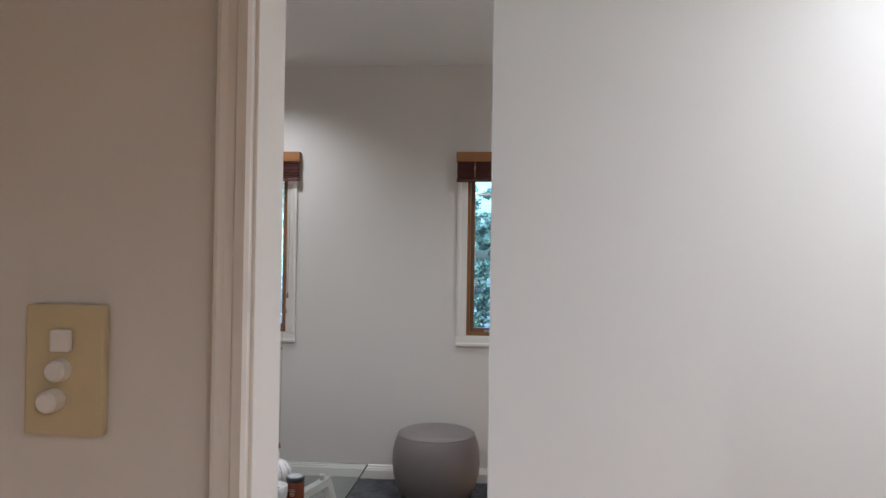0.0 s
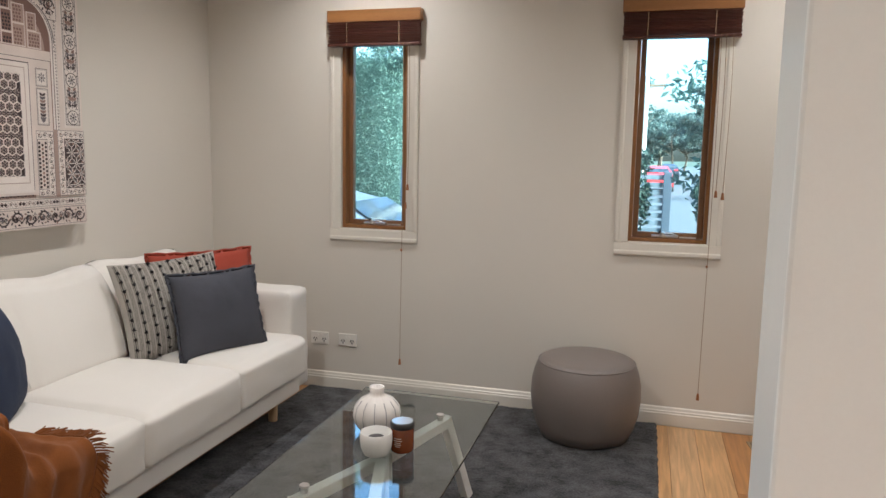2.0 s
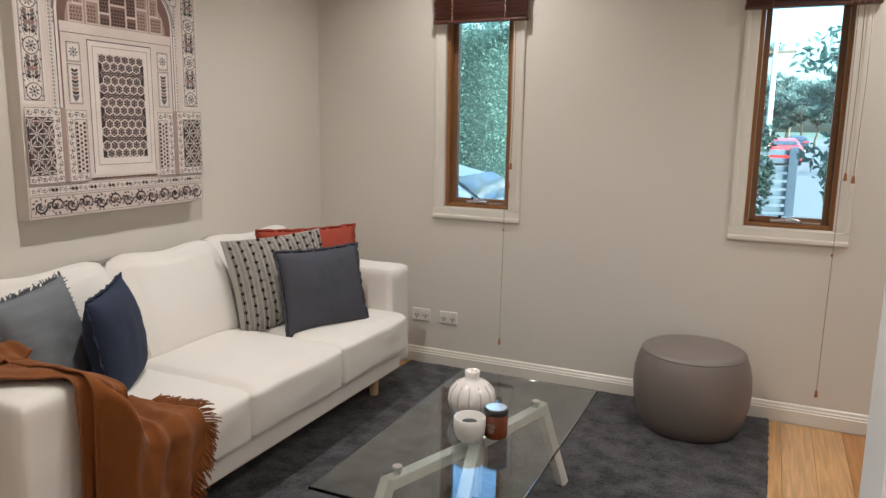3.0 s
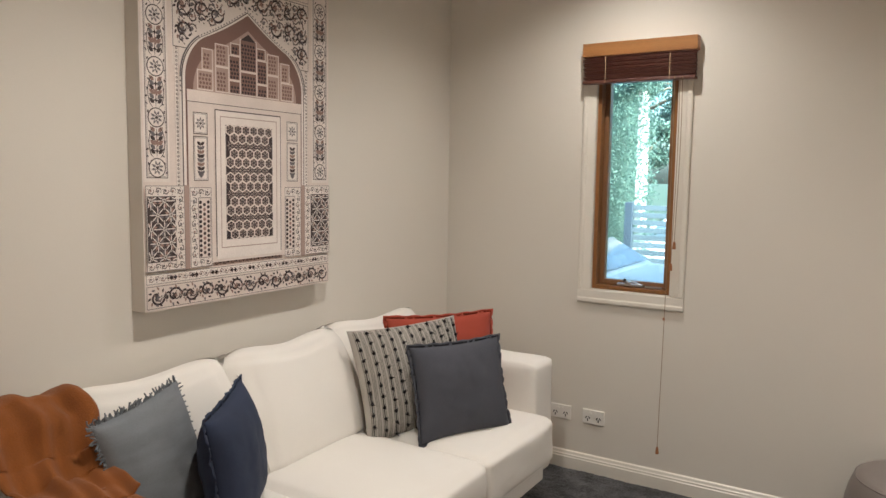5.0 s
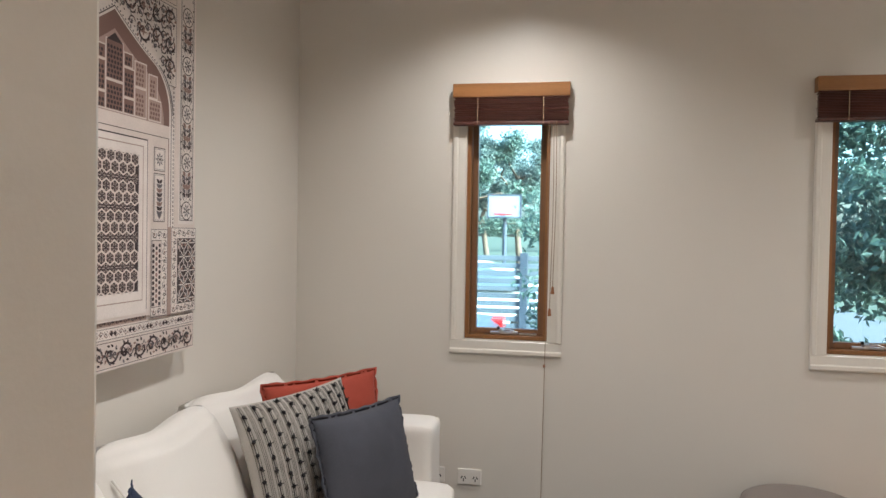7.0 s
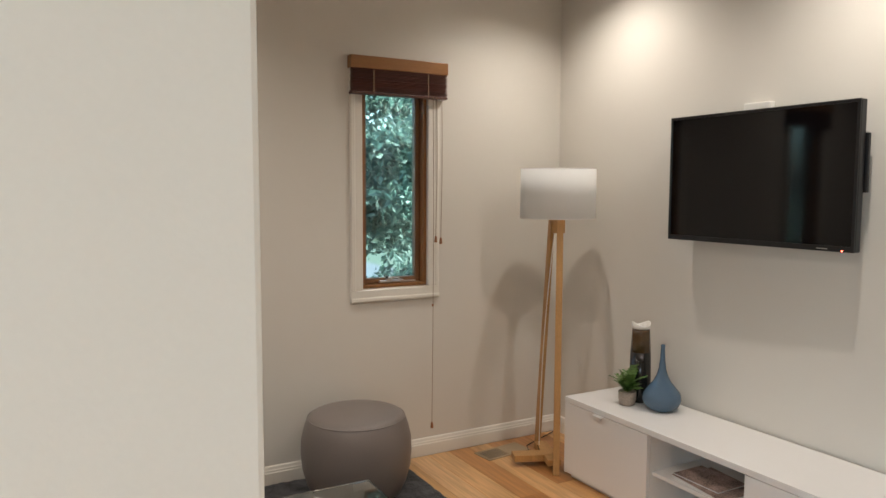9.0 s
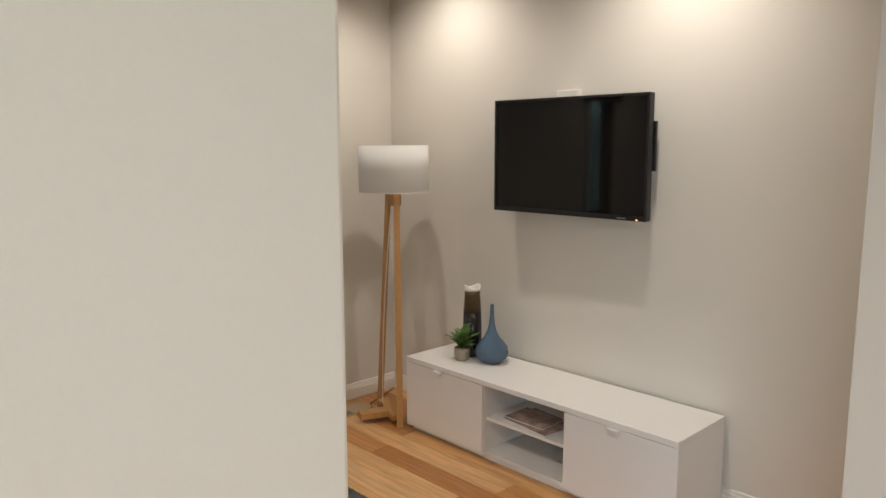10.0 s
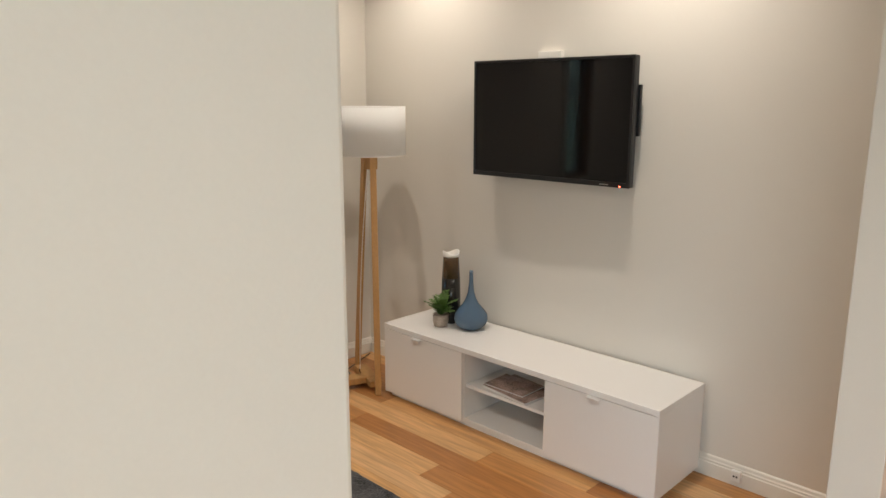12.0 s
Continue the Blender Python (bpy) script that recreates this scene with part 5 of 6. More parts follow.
# the two outer borders with medallions
for u0 in (0.016, AW_ - 0.096):
    rect("pale", u0 - 0.008, 0.420, u0 + 0.088, AH_ - 0.01, 1)
    outline("dark", u0, 0.432, u0 + 0.080, AH_ - 0.012, 0.0024, 2)
    outline("grey", u0 + 0.005, 0.437, u0 + 0.075, AH_ - 0.017, 0.0012, 2)
    k = 0
    v = 0.465
    while v < AH_ - 0.05:
        if k % 2 == 0:
            disc("dark", u0 + 0.040, v, 0.032, 3, 16)
            disc("pale", u0 + 0.040, v, 0.0285, 4, 16)
            flower("grey", u0 + 0.040, v, 0.024, 5, 8, 0.3)
            flower("pale", u0 + 0.040, v, 0.014, 6, 6)
            flower("dark", u0 + 0.040, v, 0.008, 7, 6)
            v += 0.080
        else:
            for s in (-1, 1):
                for q in range(6):
                    leaf(("line", "grey", "rust")[q % 3], u0 + 0.040 + s * 0.006, v - 0.035 + q * 0.014, 0.024, s * 0.7 + (0 if s > 0 else 3.14159), 3, 0.4)
                ribbon("dark", [(u0 + 0.040 + s * (0.012 + 0.017 * math.sin(math.pi * q / 10) ** 0.5), v - 0.048 + 0.0096 * q) for q in range(11)], 0.0026, 4)
            ribbon("dark", [(u0 + 0.040, v - 0.045 + 0.009 * q) for q in range(11)], 0.002, 3)
            flower("rust", u0 + 0.040, v, 0.014, 5, 5)
            flower("dark", u0 + 0.040, v + 0.026, 0.008, 5, 4)
            flower("dark", u0 + 0.040, v - 0.026, 0.008, 5, 4)
            v += 0.080
        k += 1
    for s in (u0 + 0.006, u0 + 0.066):
        for q in range(28):
            leaf(("grey", "line")[q % 2], s + 0.004, 0.445 + q * 0.0275, 0.012, 0.8 + q, 3)
# dotted pilaster strips beside the arch
for u0 in (0.128, AW_ - 0.146):
    rect("pale", u0, 0.400, u0 + 0.018, 0.86, 1)
    outline("shade", u0, 0.400, u0 + 0.018, 0.86, 0.001, 2)
    for q in range(34):
        disc("line", u0 + 0.009, 0.41 + q * 0.0135, 0.0042, 3, 8)
        disc("pale", u0 + 0.009, 0.41 + q * 0.0135, 0.0022, 4, 6)


def arch_pts(hw, spring, apex, n=14):
    """Half of a four-centred arch: a round shoulder, then nearly straight up to the point."""
    out, r, turn = [], 0.165, radians(58)
    for k in range(n + 1):
        a = turn * k / n
        out.append((MIDU - (hw - r + r * math.cos(a)), spring + r * math.sin(a)))
    u1, v1 = out[-1]
    for k in range(1, 7):
        f = k / 6
        out.append((u1 + (MIDU - u1) * f, v1 + (apex - v1) * f - 0.006 * math.sin(math.pi * f)))
    return out


def full_arch(hw, spring, apex, foot):
    left = arch_pts(hw, spring, apex)
    return [(MIDU - hw, foot)] + left + [(2 * MIDU - u, v) for u, v in reversed(left[:-1])] + [(MIDU + hw, foot)]


APEX = 1.016
outer = full_arch(0.300, 0.772, APEX + 0.022, 0.40)


def in_spandrel(u, v):
    d = abs(u - MIDU)
    lim = None
    for (ua, va), (ub, vb) in zip(outer, outer[1:]):
        if (ua - u) * (ub - u) <= 0 and ua != ub and max(ua, ub) - min(ua, ub) > 1e-6:
            f = (u - ua) / (ub - ua)
            lim = max(lim or 0, va + f * (vb - va))
    return lim is None or v > lim + 0.012


rect("pale", 0.122, 0.80, AW_ - 0.122, APEX + 0.10, 0.5)
outline("line", 0.124, 0.86, AW_ - 0.124, APEX + 0.098, 0.0022, 2)
scrolls(0.130, 0.80, AW_ - 0.130, APEX + 0.094, 0.072, 2, "dark", ("rust", "grey", "rust"), in_spandrel, 2)
scrolls(0.140, 0.83, AW_ - 0.140, APEX + 0.090, 0.040, 5, "line", ("rust", "grey"), in_spandrel)
rect("stone", 0.124, APEX + 0.105, AW_ - 0.124, AH_ - 0.01, 1)
scrolls(0.130, APEX + 0.135, AW_ - 0.130, AH_ - 0.02, 0.06, 2, "line")
outline("line", 0.124, APEX + 0.106, AW_ - 0.124, APEX + 0.128, 0.0014, 3)
for k, (hw, ap, name) in enumerate(((0.300, APEX + 0.022, "pale"), (0.291, APEX + 0.012, "line"), (0.287, APEX + 0.008, "pale"), (0.276, APEX, "niche"))):
    a = full_arch(hw, 0.765, ap, 0.14)
    bm_pts = a
    # in slices, so that the outline may be hollow
    lower = [(u, v) for u, v in bm_pts]
    for q in range(len(lower) // 2):
        u0, v0 = lower[q]
        u1, v1 = lower[q + 1] if q + 1 < len(lower) else lower[q]
        poly(name, ((u0, v0), (2 * MIDU - u0, v0), (2 * MIDU - u1, v1 + 1e-5), (u1, v1 + 1e-5)) if abs(u1 - MIDU) > 1e-4 else ((u0, v0), (2 * MIDU - u0, v0), (MIDU, v1)), 8 + k)
dots = full_arch(0.2955, 0.768, APEX + 0.017, 0.72)
for (ua, va), (ub, vb) in zip(dots, dots[1:]):
    for f in (0.0, 0.33, 0.66):
        disc("grey", ua + (ub - ua) * f, va + (vb - va) * f, 0.0032, 12, 6)
# the soffit of the niche, a lighter tone, and the wall inside it
inner_arch = full_arch(0.245, 0.728, 0.962, 0.14)
for q in range(len(inner_arch) // 2):
    u0, v0 = inner_arch[q]
    u1, v1 = inner_arch[q + 1]
    poly("shade", ((u0, v0), (2 * MIDU - u0, v0), (2 * MIDU - u1, v1 + 1e-5), (u1, v1 + 1e-5)) if abs(u1 - MIDU) > 1e-4 else ((u0, v0), (2 * MIDU - u0, v0), (MIDU, v1)), 13)
# lunette panels
for u0, v0, u1, v1, fill in ((-0.225, 0.735, -0.165, 0.795, "rust"), (0.165, 0.735, 0.225, 0.795, "rust"), (-0.205, 0.803, -0.165, 0.868, "rust"), (0.165, 0.803, 0.205, 0.868, "rust"),
                             (-0.148, 0.735, -0.095, 0.815, "rust"), (0.095, 0.735, 0.148, 0.815, "rust"), (-0.148, 0.823, -0.095, 0.892, "rust"), (0.095, 0.823, 0.148, 0.892, "rust"),
                             (-0.088, 0.735, -0.043, 0.775, "dark"), (0.043, 0.735, 0.088, 0.775, "dark"), (-0.088, 0.783, -0.043, 0.862, "dark"), (0.043, 0.783, 0.088, 0.862, "dark"), (-0.080, 0.870, -0.043, 0.905, "dark"), (0.043, 0.870, 0.080, 0.905, "dark"),
                             (-0.036, 0.735, 0.036, 0.812, "dark"), (-0.036, 0.820, 0.036, 0.925, "dark")):
    rect("stone", MIDU + u0 - 0.004, v0 - 0.004, MIDU + u1 + 0.004, v1 + 0.004, 14)
    rect("niche" if fill == "dark" else "shade", MIDU + u0, v0, MIDU + u1, v1, 15)
    step = 0.0135
    for i in range(max(1, int((u1 - u0) / step))):
        for j in range(max(1, int((v1 - v0) / step))):
            cu, cv = MIDU + u0 + (i + 0.5 + 0.25 * (j % 2)) * step, v0 + (j + 0.5) * step
            if cu < MIDU + u1 - 0.004 and cv < v1 - 0.004:
                disc("dark" if fill == "dark" else "niche", cu, cv, step * 0.40, 16, 6, 0.5)
poly("dark", ((MIDU - 0.036, 0.925), (MIDU + 0.036, 0.925), (MIDU, 0.950)), 15)
# lintel
rect("stone", MIDU - 0.272, 0.690, MIDU + 0.272, 0.728, 17)
rect("line", MIDU - 0.272, 0.688, MIDU + 0.272, 0.690, 17)
rect("stone", MIDU - 0.270, 0.14, MIDU + 0.270, 0.688, 14)
# small panels between lintel and dado
for s in (-1, 1):
    for v0, v1 in ((0.425, 0.575), (0.582, 0.655)):
        a, b = sorted((MIDU + s * 0.190, MIDU + s * 0.250))
        rect("pale", a, v0, b, v1, 18)
        outline("line", a, v0, b, v1, 0.0024, 19)
        outline("grey", a + 0.005, v0 + 0.005, b - 0.005, v1 - 0.005, 0.0012, 19)
        cu, cv = (a + b) / 2, (v0 + v1) / 2
        if v1 - v0 > 0.1:
            ribbon("line", [(cu, v0 + 0.018 + 0.012 * q) for q in range(10)], 0.003, 19)
            for q in range(8):
                for t in (-1, 1):
                    leaf(("grey", "line", "rust")[q % 3], cu, v0 + 0.022 + 0.014 * q, 0.020, 1.57 - t * 0.9, 20, 0.4)
            disc("grey", cu, v0 + 0.020, 0.011, 20, 4)
        else:
            flower("grey", cu, cv, 0.022, 20, 8)
            flower("pale", cu, cv, 0.013, 21, 8)
            flower("line", cu, cv, 0.007, 22, 6)
# lattice window
rect("line", MIDU - 0.158, 0.160, MIDU + 0.158, 0.672, 18)
rect("pale", MIDU - 0.155, 0.150, MIDU + 0.155, 0.668, 19)
outline("shade", MIDU - 0.136, 0.188, MIDU + 0.136, 0.650, 0.003, 20)
rect("pale", MIDU - 0.132, 0.192, MIDU + 0.132, 0.646, 20)
outline("line", MIDU - 0.113, 0.217, MIDU + 0.113, 0.621, 0.0016, 21)
rect("dark", MIDU - 0.111, 0.219, MIDU + 0.111, 0.619, 21)
hexr = 0.0235
cols, rows_ = 6, 14
for i in range(cols + 1):
    for j in range(rows_):
        cu = MIDU - 0.111 + i * 0.037 + (0.0185 if j % 2 else 0)
        cv = 0.235 + j * 0.0285
        if abs(cu - MIDU) > 0.100:
            continue
        ring_out = [(cu + hexr * math.cos(0.5236 + 1.0472 * k), cv + hexr * math.sin(0.5236 + 1.0472 * k)) for k in range(6)]
        ring_in = [(cu + hexr * 0.76 * math.cos(0.5236 + 1.0472 * k), cv + hexr * 0.76 * math.sin(0.5236 + 1.0472 * k)) for k in range(6)]
        if j % 3 != 2:
            for k in range(6):
                poly("stone", (ring_out[k], ring_out[(k + 1) % 6], ring_in[(k + 1) % 6], ring_in[k]), 22 + 0.3 * (k % 2))
        for k in range(6):
            a = 1.0472 * k
            ribbon("stone", [(cu + 0.004 * math.cos(a), cv + 0.004 * math.sin(a)), (cu + 0.017 * math.cos(a), cv + 0.017 * math.sin(a))], 0.0034, 23)
            ribbon("shade", [(cu + 0.012 * math.cos(a), cv + 0.012 * math.sin(a)), (cu + 0.012 * math.cos(a + 1.047), cv + 0.012 * math.sin(a + 1.047))], 0.0026, 24)


def star_panel(u0, v0, u1, v1):
    """Interlaced pale straps over grey, rust and dark stars, kept within the panel."""
    def keep(q):
        return (max(u0, min(u1, q[0])), max(v0, min(v1, q[1])))
    r = 0.0255
    for i in range(-1, 4):
        for j in range(-1, 6):
            cu, cv = u0 + 0.010 + i * 0.050 + (0.025 if j % 2 else 0), v0 + 0.012 + j * 0.046
            if not (u0 - 0.012 < cu < u1 + 0.012 and v0 - 0.012 < cv < v1 + 0.012):
                continue
            for k in range(8):
                a = 0.7854 * k + 0.39
                tip, l_, r_ = [(cu + q * math.cos(w), cv + q * math.sin(w)) for q, w in ((r, a), (r * 0.60, a - 0.36), (r * 0.60, a + 0.36))]
                root = (cu + r * 0.34 * math.cos(a), cv + r * 0.34 * math.sin(a))
                pts = [keep(root), keep(l_), keep(tip), keep(r_)]
                if len(set(pts)) == 4:
                    poly(("dark", "grey", "rust")[(i + j + (k % 2)) % 3], pts, 21)
                ends = [keep((cu + r * 0.30 * math.cos(a + 0.39), cv + r * 0.30 * math.sin(a + 0.39))), keep((cu + r * 1.16 * math.cos(a + 0.39), cv + r * 1.16 * math.sin(a + 0.39)))]
                if math.hypot(ends[0][0] - ends[1][0], ends[0][1] - ends[1][1]) > 0.006:
                    ribbon("pale", [ends[0], ((ends[0][0] + ends[1][0]) / 2, (ends[0][1] + ends[1][1]) / 2), ends[1]], 0.0042, 22)
            if u0 + 0.008 < cu < u1 - 0.008 and v0 + 0.008 < cv < v1 - 0.008:
                flower("pale", cu, cv, 0.0095, 23, 8)
                flower("dark", cu, cv, 0.0045, 24, 6)


# dado panels, inner and outer
for s in (-1, 1):
    for ua, ub, vb, style in ((0.178, 0.268, 0.402, "hex"), (0.290, AW_ / 2 - 0.006, 0.408, "star")):
        a, b = sorted((MIDU + s * ua, MIDU + s * ub))
        rect("pale", a, 0.130, b, vb, 18)
        outline("line", a, 0.130, b, vb, 0.0016, 19)
        scrolls(a + 0.004, vb - 0.030, b - 0.004, vb - 0.004, 0.026, 19, "line")
        scrolls(a + 0.004, 0.134, b - 0.004, 0.158, 0.024, 19, "line")
        e = a + 0.004 if (s > 0) == (style == "star") else b - 0.030
        scrolls(e, 0.160, e + 0.026, vb - 0.032, 0.026, 19, "line")
        pa, pb = (e + 0.030, b - 0.004) if e < (a + b) / 2 else (a + 0.004, e - 0.004)
        rect("dark", pa, 0.160, pb, vb - 0.034, 19)
        rect("stone" if style == "hex" else "line", pa + 0.002, 0.162, pb - 0.002, vb - 0.036, 20)
        if style == "star":
            star_panel(pa + 0.003, 0.163, pb - 0.003, vb - 0.037)
            continue
        st = 0.0165
        for i in range(int((pb - pa) / st) + 1):
            for j in range(int((vb - 0.19) / st) + 1):
                cu, cv = pa + (i + 0.5) * st, 0.162 + (j + 0.5 + (0.5 * (i % 2) if style == "hex" else 0)) * st
                if cu > pb - st * 0.35 or cv > vb - 0.036 - st * 0.4:
                    continue
                disc(("dark", "line", "dark", "rust")[(i + 2 * j) % 4], cu, cv, st * 0.40, 21, 6, 0.5)
    a, b = sorted((MIDU + s * 0.270, MIDU + s * 0.290))
    rect("shade", a, 0.126, b, 0.410, 17)
for k, bm in sheets.items():
    bmesh.ops.recalc_face_normals(bm, faces=bm.faces)
    for f in bm.faces:
        if f.normal.x < 0:
            f.normal_flip()
    tagged(part("printed_ink", bm, INKS[k], art), kind="stuff")

# ---- outside ----
GZ = -0.45
GRASS = material("lawn", (0.026, 0.042, 0.020), 0.95, vary=0.4, scale=2, fine=60, bump=0.6)
ASPHALT = material("asphalt", (0.055, 0.057, 0.062), 0.9, vary=0.2, scale=2, fine=90, bump=0.3)
CONCRETE = material("concrete", (0.08, 0.083, 0.086), 0.85, vary=0.12, scale=2, fine=90, bump=0.2)
FENCE = material("fence_slat", (0.070, 0.085, 0.098), 0.6, vary=0.12, scale=3, fine=60, spread=0.12)
POST = material("fence_post", (0.030, 0.040, 0.055), 0.55, vary=0.1)
LEAF_H = material("hedge_leaf", (0.078, 0.120, 0.096), 0.7, vary=0.25, scale=1.2, fine=22)
LEAF_S = material("shrub_leaf", (0.062, 0.108, 0.080), 0.55, vary=0.3, scale=1.6, fine=24, other=(0.080, 0.125, 0.095))
LEAF_T = material("gum_leaf", (0.095, 0.125, 0.110), 0.7, vary=0.4, scale=0.5, fine=12)
BARK = material("pale_gum_bark", (0.46, 0.42, 0.37), 0.85, vary=0.25, scale=2, fine=30, bump=0.4)
TWIG = material("brown_bark", (0.11, 0.075, 0.05), 0.9, vary=0.3, scale=6, fine=40, bump=0.4)
CAR_SILVER = material("silver_car_paint", (0.13, 0.15, 0.185), 0.3, 0.3, vary=0.02)
CAR_WHITE = material("white_car_paint", (0.55, 0.55, 0.55), 0.2, vary=0.02)
CAR_RED = material("red_car_paint", (0.50, 0.03, 0.03), 0.22, vary=0.03)
CAR_DARK = material("dark_car_paint", (0.02, 0.025, 0.035), 0.2, vary=0.05)
CAR_GLASS = material("car_glass", (0.06, 0.08, 0.10), 0.05, vary=0.05, spec=0.8)
TYRE = material("tyre", (0.015, 0.015, 0.015), 0.85)
TAIL = material("tail_light", (0.65, 0.03, 0.03), 0.15)
BOARD_W = material("backboard", (0.20, 0.23, 0.26), 0.2, vary=0.03)



def let_light_through(m, colour, share=0.45):
    """Thin leaves: part of the light passes through the blade."""
    t = m.node_tree
    thin, mix = t.nodes.new("ShaderNodeBsdfTranslucent"), t.nodes.new("ShaderNodeMixShader")
    thin.inputs["Color"].default_value = (*colour, 1)
    mix.inputs[0].default_value = share
    t.links.new(t.nodes["Principled BSDF"].outputs[0], mix.inputs[1])
    t.links.new(thin.outputs[0], mix.inputs[2])
    t.links.new(mix.outputs[0], t.nodes["Material Output"].inputs[0])


let_light_through(LEAF_H, (0.13, 0.22, 0.17), 0.4)
let_light_through(LEAF_S, (0.10, 0.17, 0.14), 0.35)
let_light_through(LEAF_T, (0.15, 0.22, 0.19), 0.4)

bm = bmesh.new()
bmesh.ops.create_grid(bm, x_segments=40, y_segments=40, size=600)
bmesh.ops.transform(bm, matrix=Matrix.Translation((0, 300, GZ)), verts=bm.verts)
structure("ground", bm, GRASS, "green lawn around the house", "ground")
structure("driveway", box(-9, 6.4, GZ, -0.4, 10.6, GZ + 0.012), CONCRETE, "pale concrete driveway", "driveway")
bm = box(-4.0, 0, 0, 4.0, 180, 0.015, 0, 1, pose(1.6, 13.2, GZ, 0, 0, -2))
structure("road", bm, ASPHALT, "grey asphalt road going away", "road")
structure("wall_outside", box(XL - 0.4, YN + 0.162, GZ, XR + 0.6, YN + 0.20, 0.40), CONCRETE, "rendered house wall below the windows", "wall")


def leaves(count, size, place, seed, flat=0.5):
    """Many small folded leaves; place(rng) gives each a spot."""
    r = np.random.RandomState(seed)
    verts, faces = [], []
    for k in range(count):
        c = np.array(place(r))
        a = r.normal(size=3)
        a /= np.linalg.norm(a)
        b = np.cross(a, r.normal(size=3))
        b /= np.linalg.norm(b)
        s = size * r.uniform(0.6, 1.3)
        n = np.cross(a, b)
        i = len(verts)
        verts += [tuple(c - a * s), tuple(c + b * s * 0.45 + n * s * 0.15), tuple(c + a * s), tuple(c - b * s * 0.45 + n * s * 0.15)]
        faces += [(i, i + 1, i + 2), (i, i + 2, i + 3)]
    me = bpy.data.meshes.new("leaves")
    me.from_pydata(verts, [], faces)
    return me


def foliage(name, me, mat, parent, label=""):
    ob = new(name, me)
    finish(ob, mat, parent, label, False)
    return tagged(ob, kind="stuff")


def blobs(centres, shell=0.55):
    """Spots in a cluster of uneven clumps, thick towards their skins."""
    def place(r):
        x, y, z, rx, ry, rz = centres[r.randint(len(centres))]
        d = r.normal(size=3)
        d /= np.linalg.norm(d)
        q = shell + (1 - shell) * r.rand()
        return (x + d[0] * rx * q, y + d[1] * ry * q, z + d[2] * rz * q)
    return place


# clipped hedge
hedge = thing("hedge", (-7.5, 12.0, GZ), "tall dense green clipped hedge", "hedge")


def hedge_spot(r):
    x = r.uniform(-11.5, -3.75)
    face = r.randint(4)
    h = 3.15 + 0.15 * math.sin(x * 1.7)
    if face < 3:
        return (x, 11.55 + 0.10 * math.sin(x * 5) + r.exponential(0.09), r.uniform(GZ, h))
    return (x if r.rand() < 0.5 else -3.75 + r.normal() * 0.08, r.uniform(11.5, 12.5), r.uniform(h - 0.2, h + 0.05) if r.rand() < 0.5 else r.uniform(GZ, h))


foliage("crown", leaves(56000, 0.029, hedge_spot, 3), LEAF_H, hedge)
part("core", box(-11.4, 11.88, GZ, -3.95, 12.4, 2.95, 0.1), LEAF_H, hedge, "dense inner leaves")
for k in range(9):
    part("stem", tube(((-11 + 0.85 * k, 12.0, GZ), (-11 + 0.85 * k, 12.0, 2.4)), 0.05, 8, 0.5), TWIG, hedge)


def climber(x, y, w, d, h, count, seed, label, size=0.05):
    c = thing("climbing_shrub", (x, y, GZ), label, "shrub", "leafy shrubs by the house")
    r = random.Random(seed)
    cl = [(x + r.uniform(-w, w), y + r.uniform(-d, d), GZ + h * (q + 0.5) / 14, w * r.uniform(0.45, 0.9), d * r.uniform(0.5, 0.9), h / 14 * r.uniform(0.9, 1.7)) for q in range(14) for _ in range(2)]
    foliage("crown", leaves(count, size, blobs(cl, 0.3), seed), LEAF_S, c)
    for q in range(5):
        pts = [(x + r.uniform(-w, w) * 0.7, y + r.uniform(-d, d) * 0.5, GZ + h * f) for f in (0, 0.3, 0.6, 0.92)]
        part("stem", tube(pts, 0.018, 6, 0.4), TWIG, c)
    return c


climber(-0.22, 7.05, 0.12, 0.15, 1.85, 2200, 5, "slender leafy climber on a thin stem", 0.034)
climber(-1.42, 7.05, 0.19, 0.20, 2.15, 1800, 6, "slender leafy climber on a thin stem", 0.034)
climber(1.84, 7.35, 1.08, 0.75, 3.05, 26000, 7, "dense broad-leaved green shrub", 0.045)
climber(0.52, 7.0, 0.15, 0.22, 2.05, 5200, 8, "leafy edge of broad-leaved shrub", 0.038)

# slatted fence
fence = thing("slatted_fence", (-1.5, 11.0, GZ), "blue-grey horizontal slatted fence with dark posts", "fence")
post_x = (-3.62, -2.97, -1.95, -0.90, 0.19, 1.25)
for px in post_x:
    part("post", box(px - 0.055, 10.95, GZ, px + 0.055, 11.05, 1.19, 0.006), POST, fence, "dark blue-grey post")
for a, b in zip(post_x, post_x[1:]):
    if a > 0.1:
        continue
    for k in range(15):
        z = GZ + 0.06 + k * 0.105
        part("slat", box(a + 0.056, 10.985, z, b - 0.056, 11.005, z + 0.072, 0.003, 1), FENCE, fence)


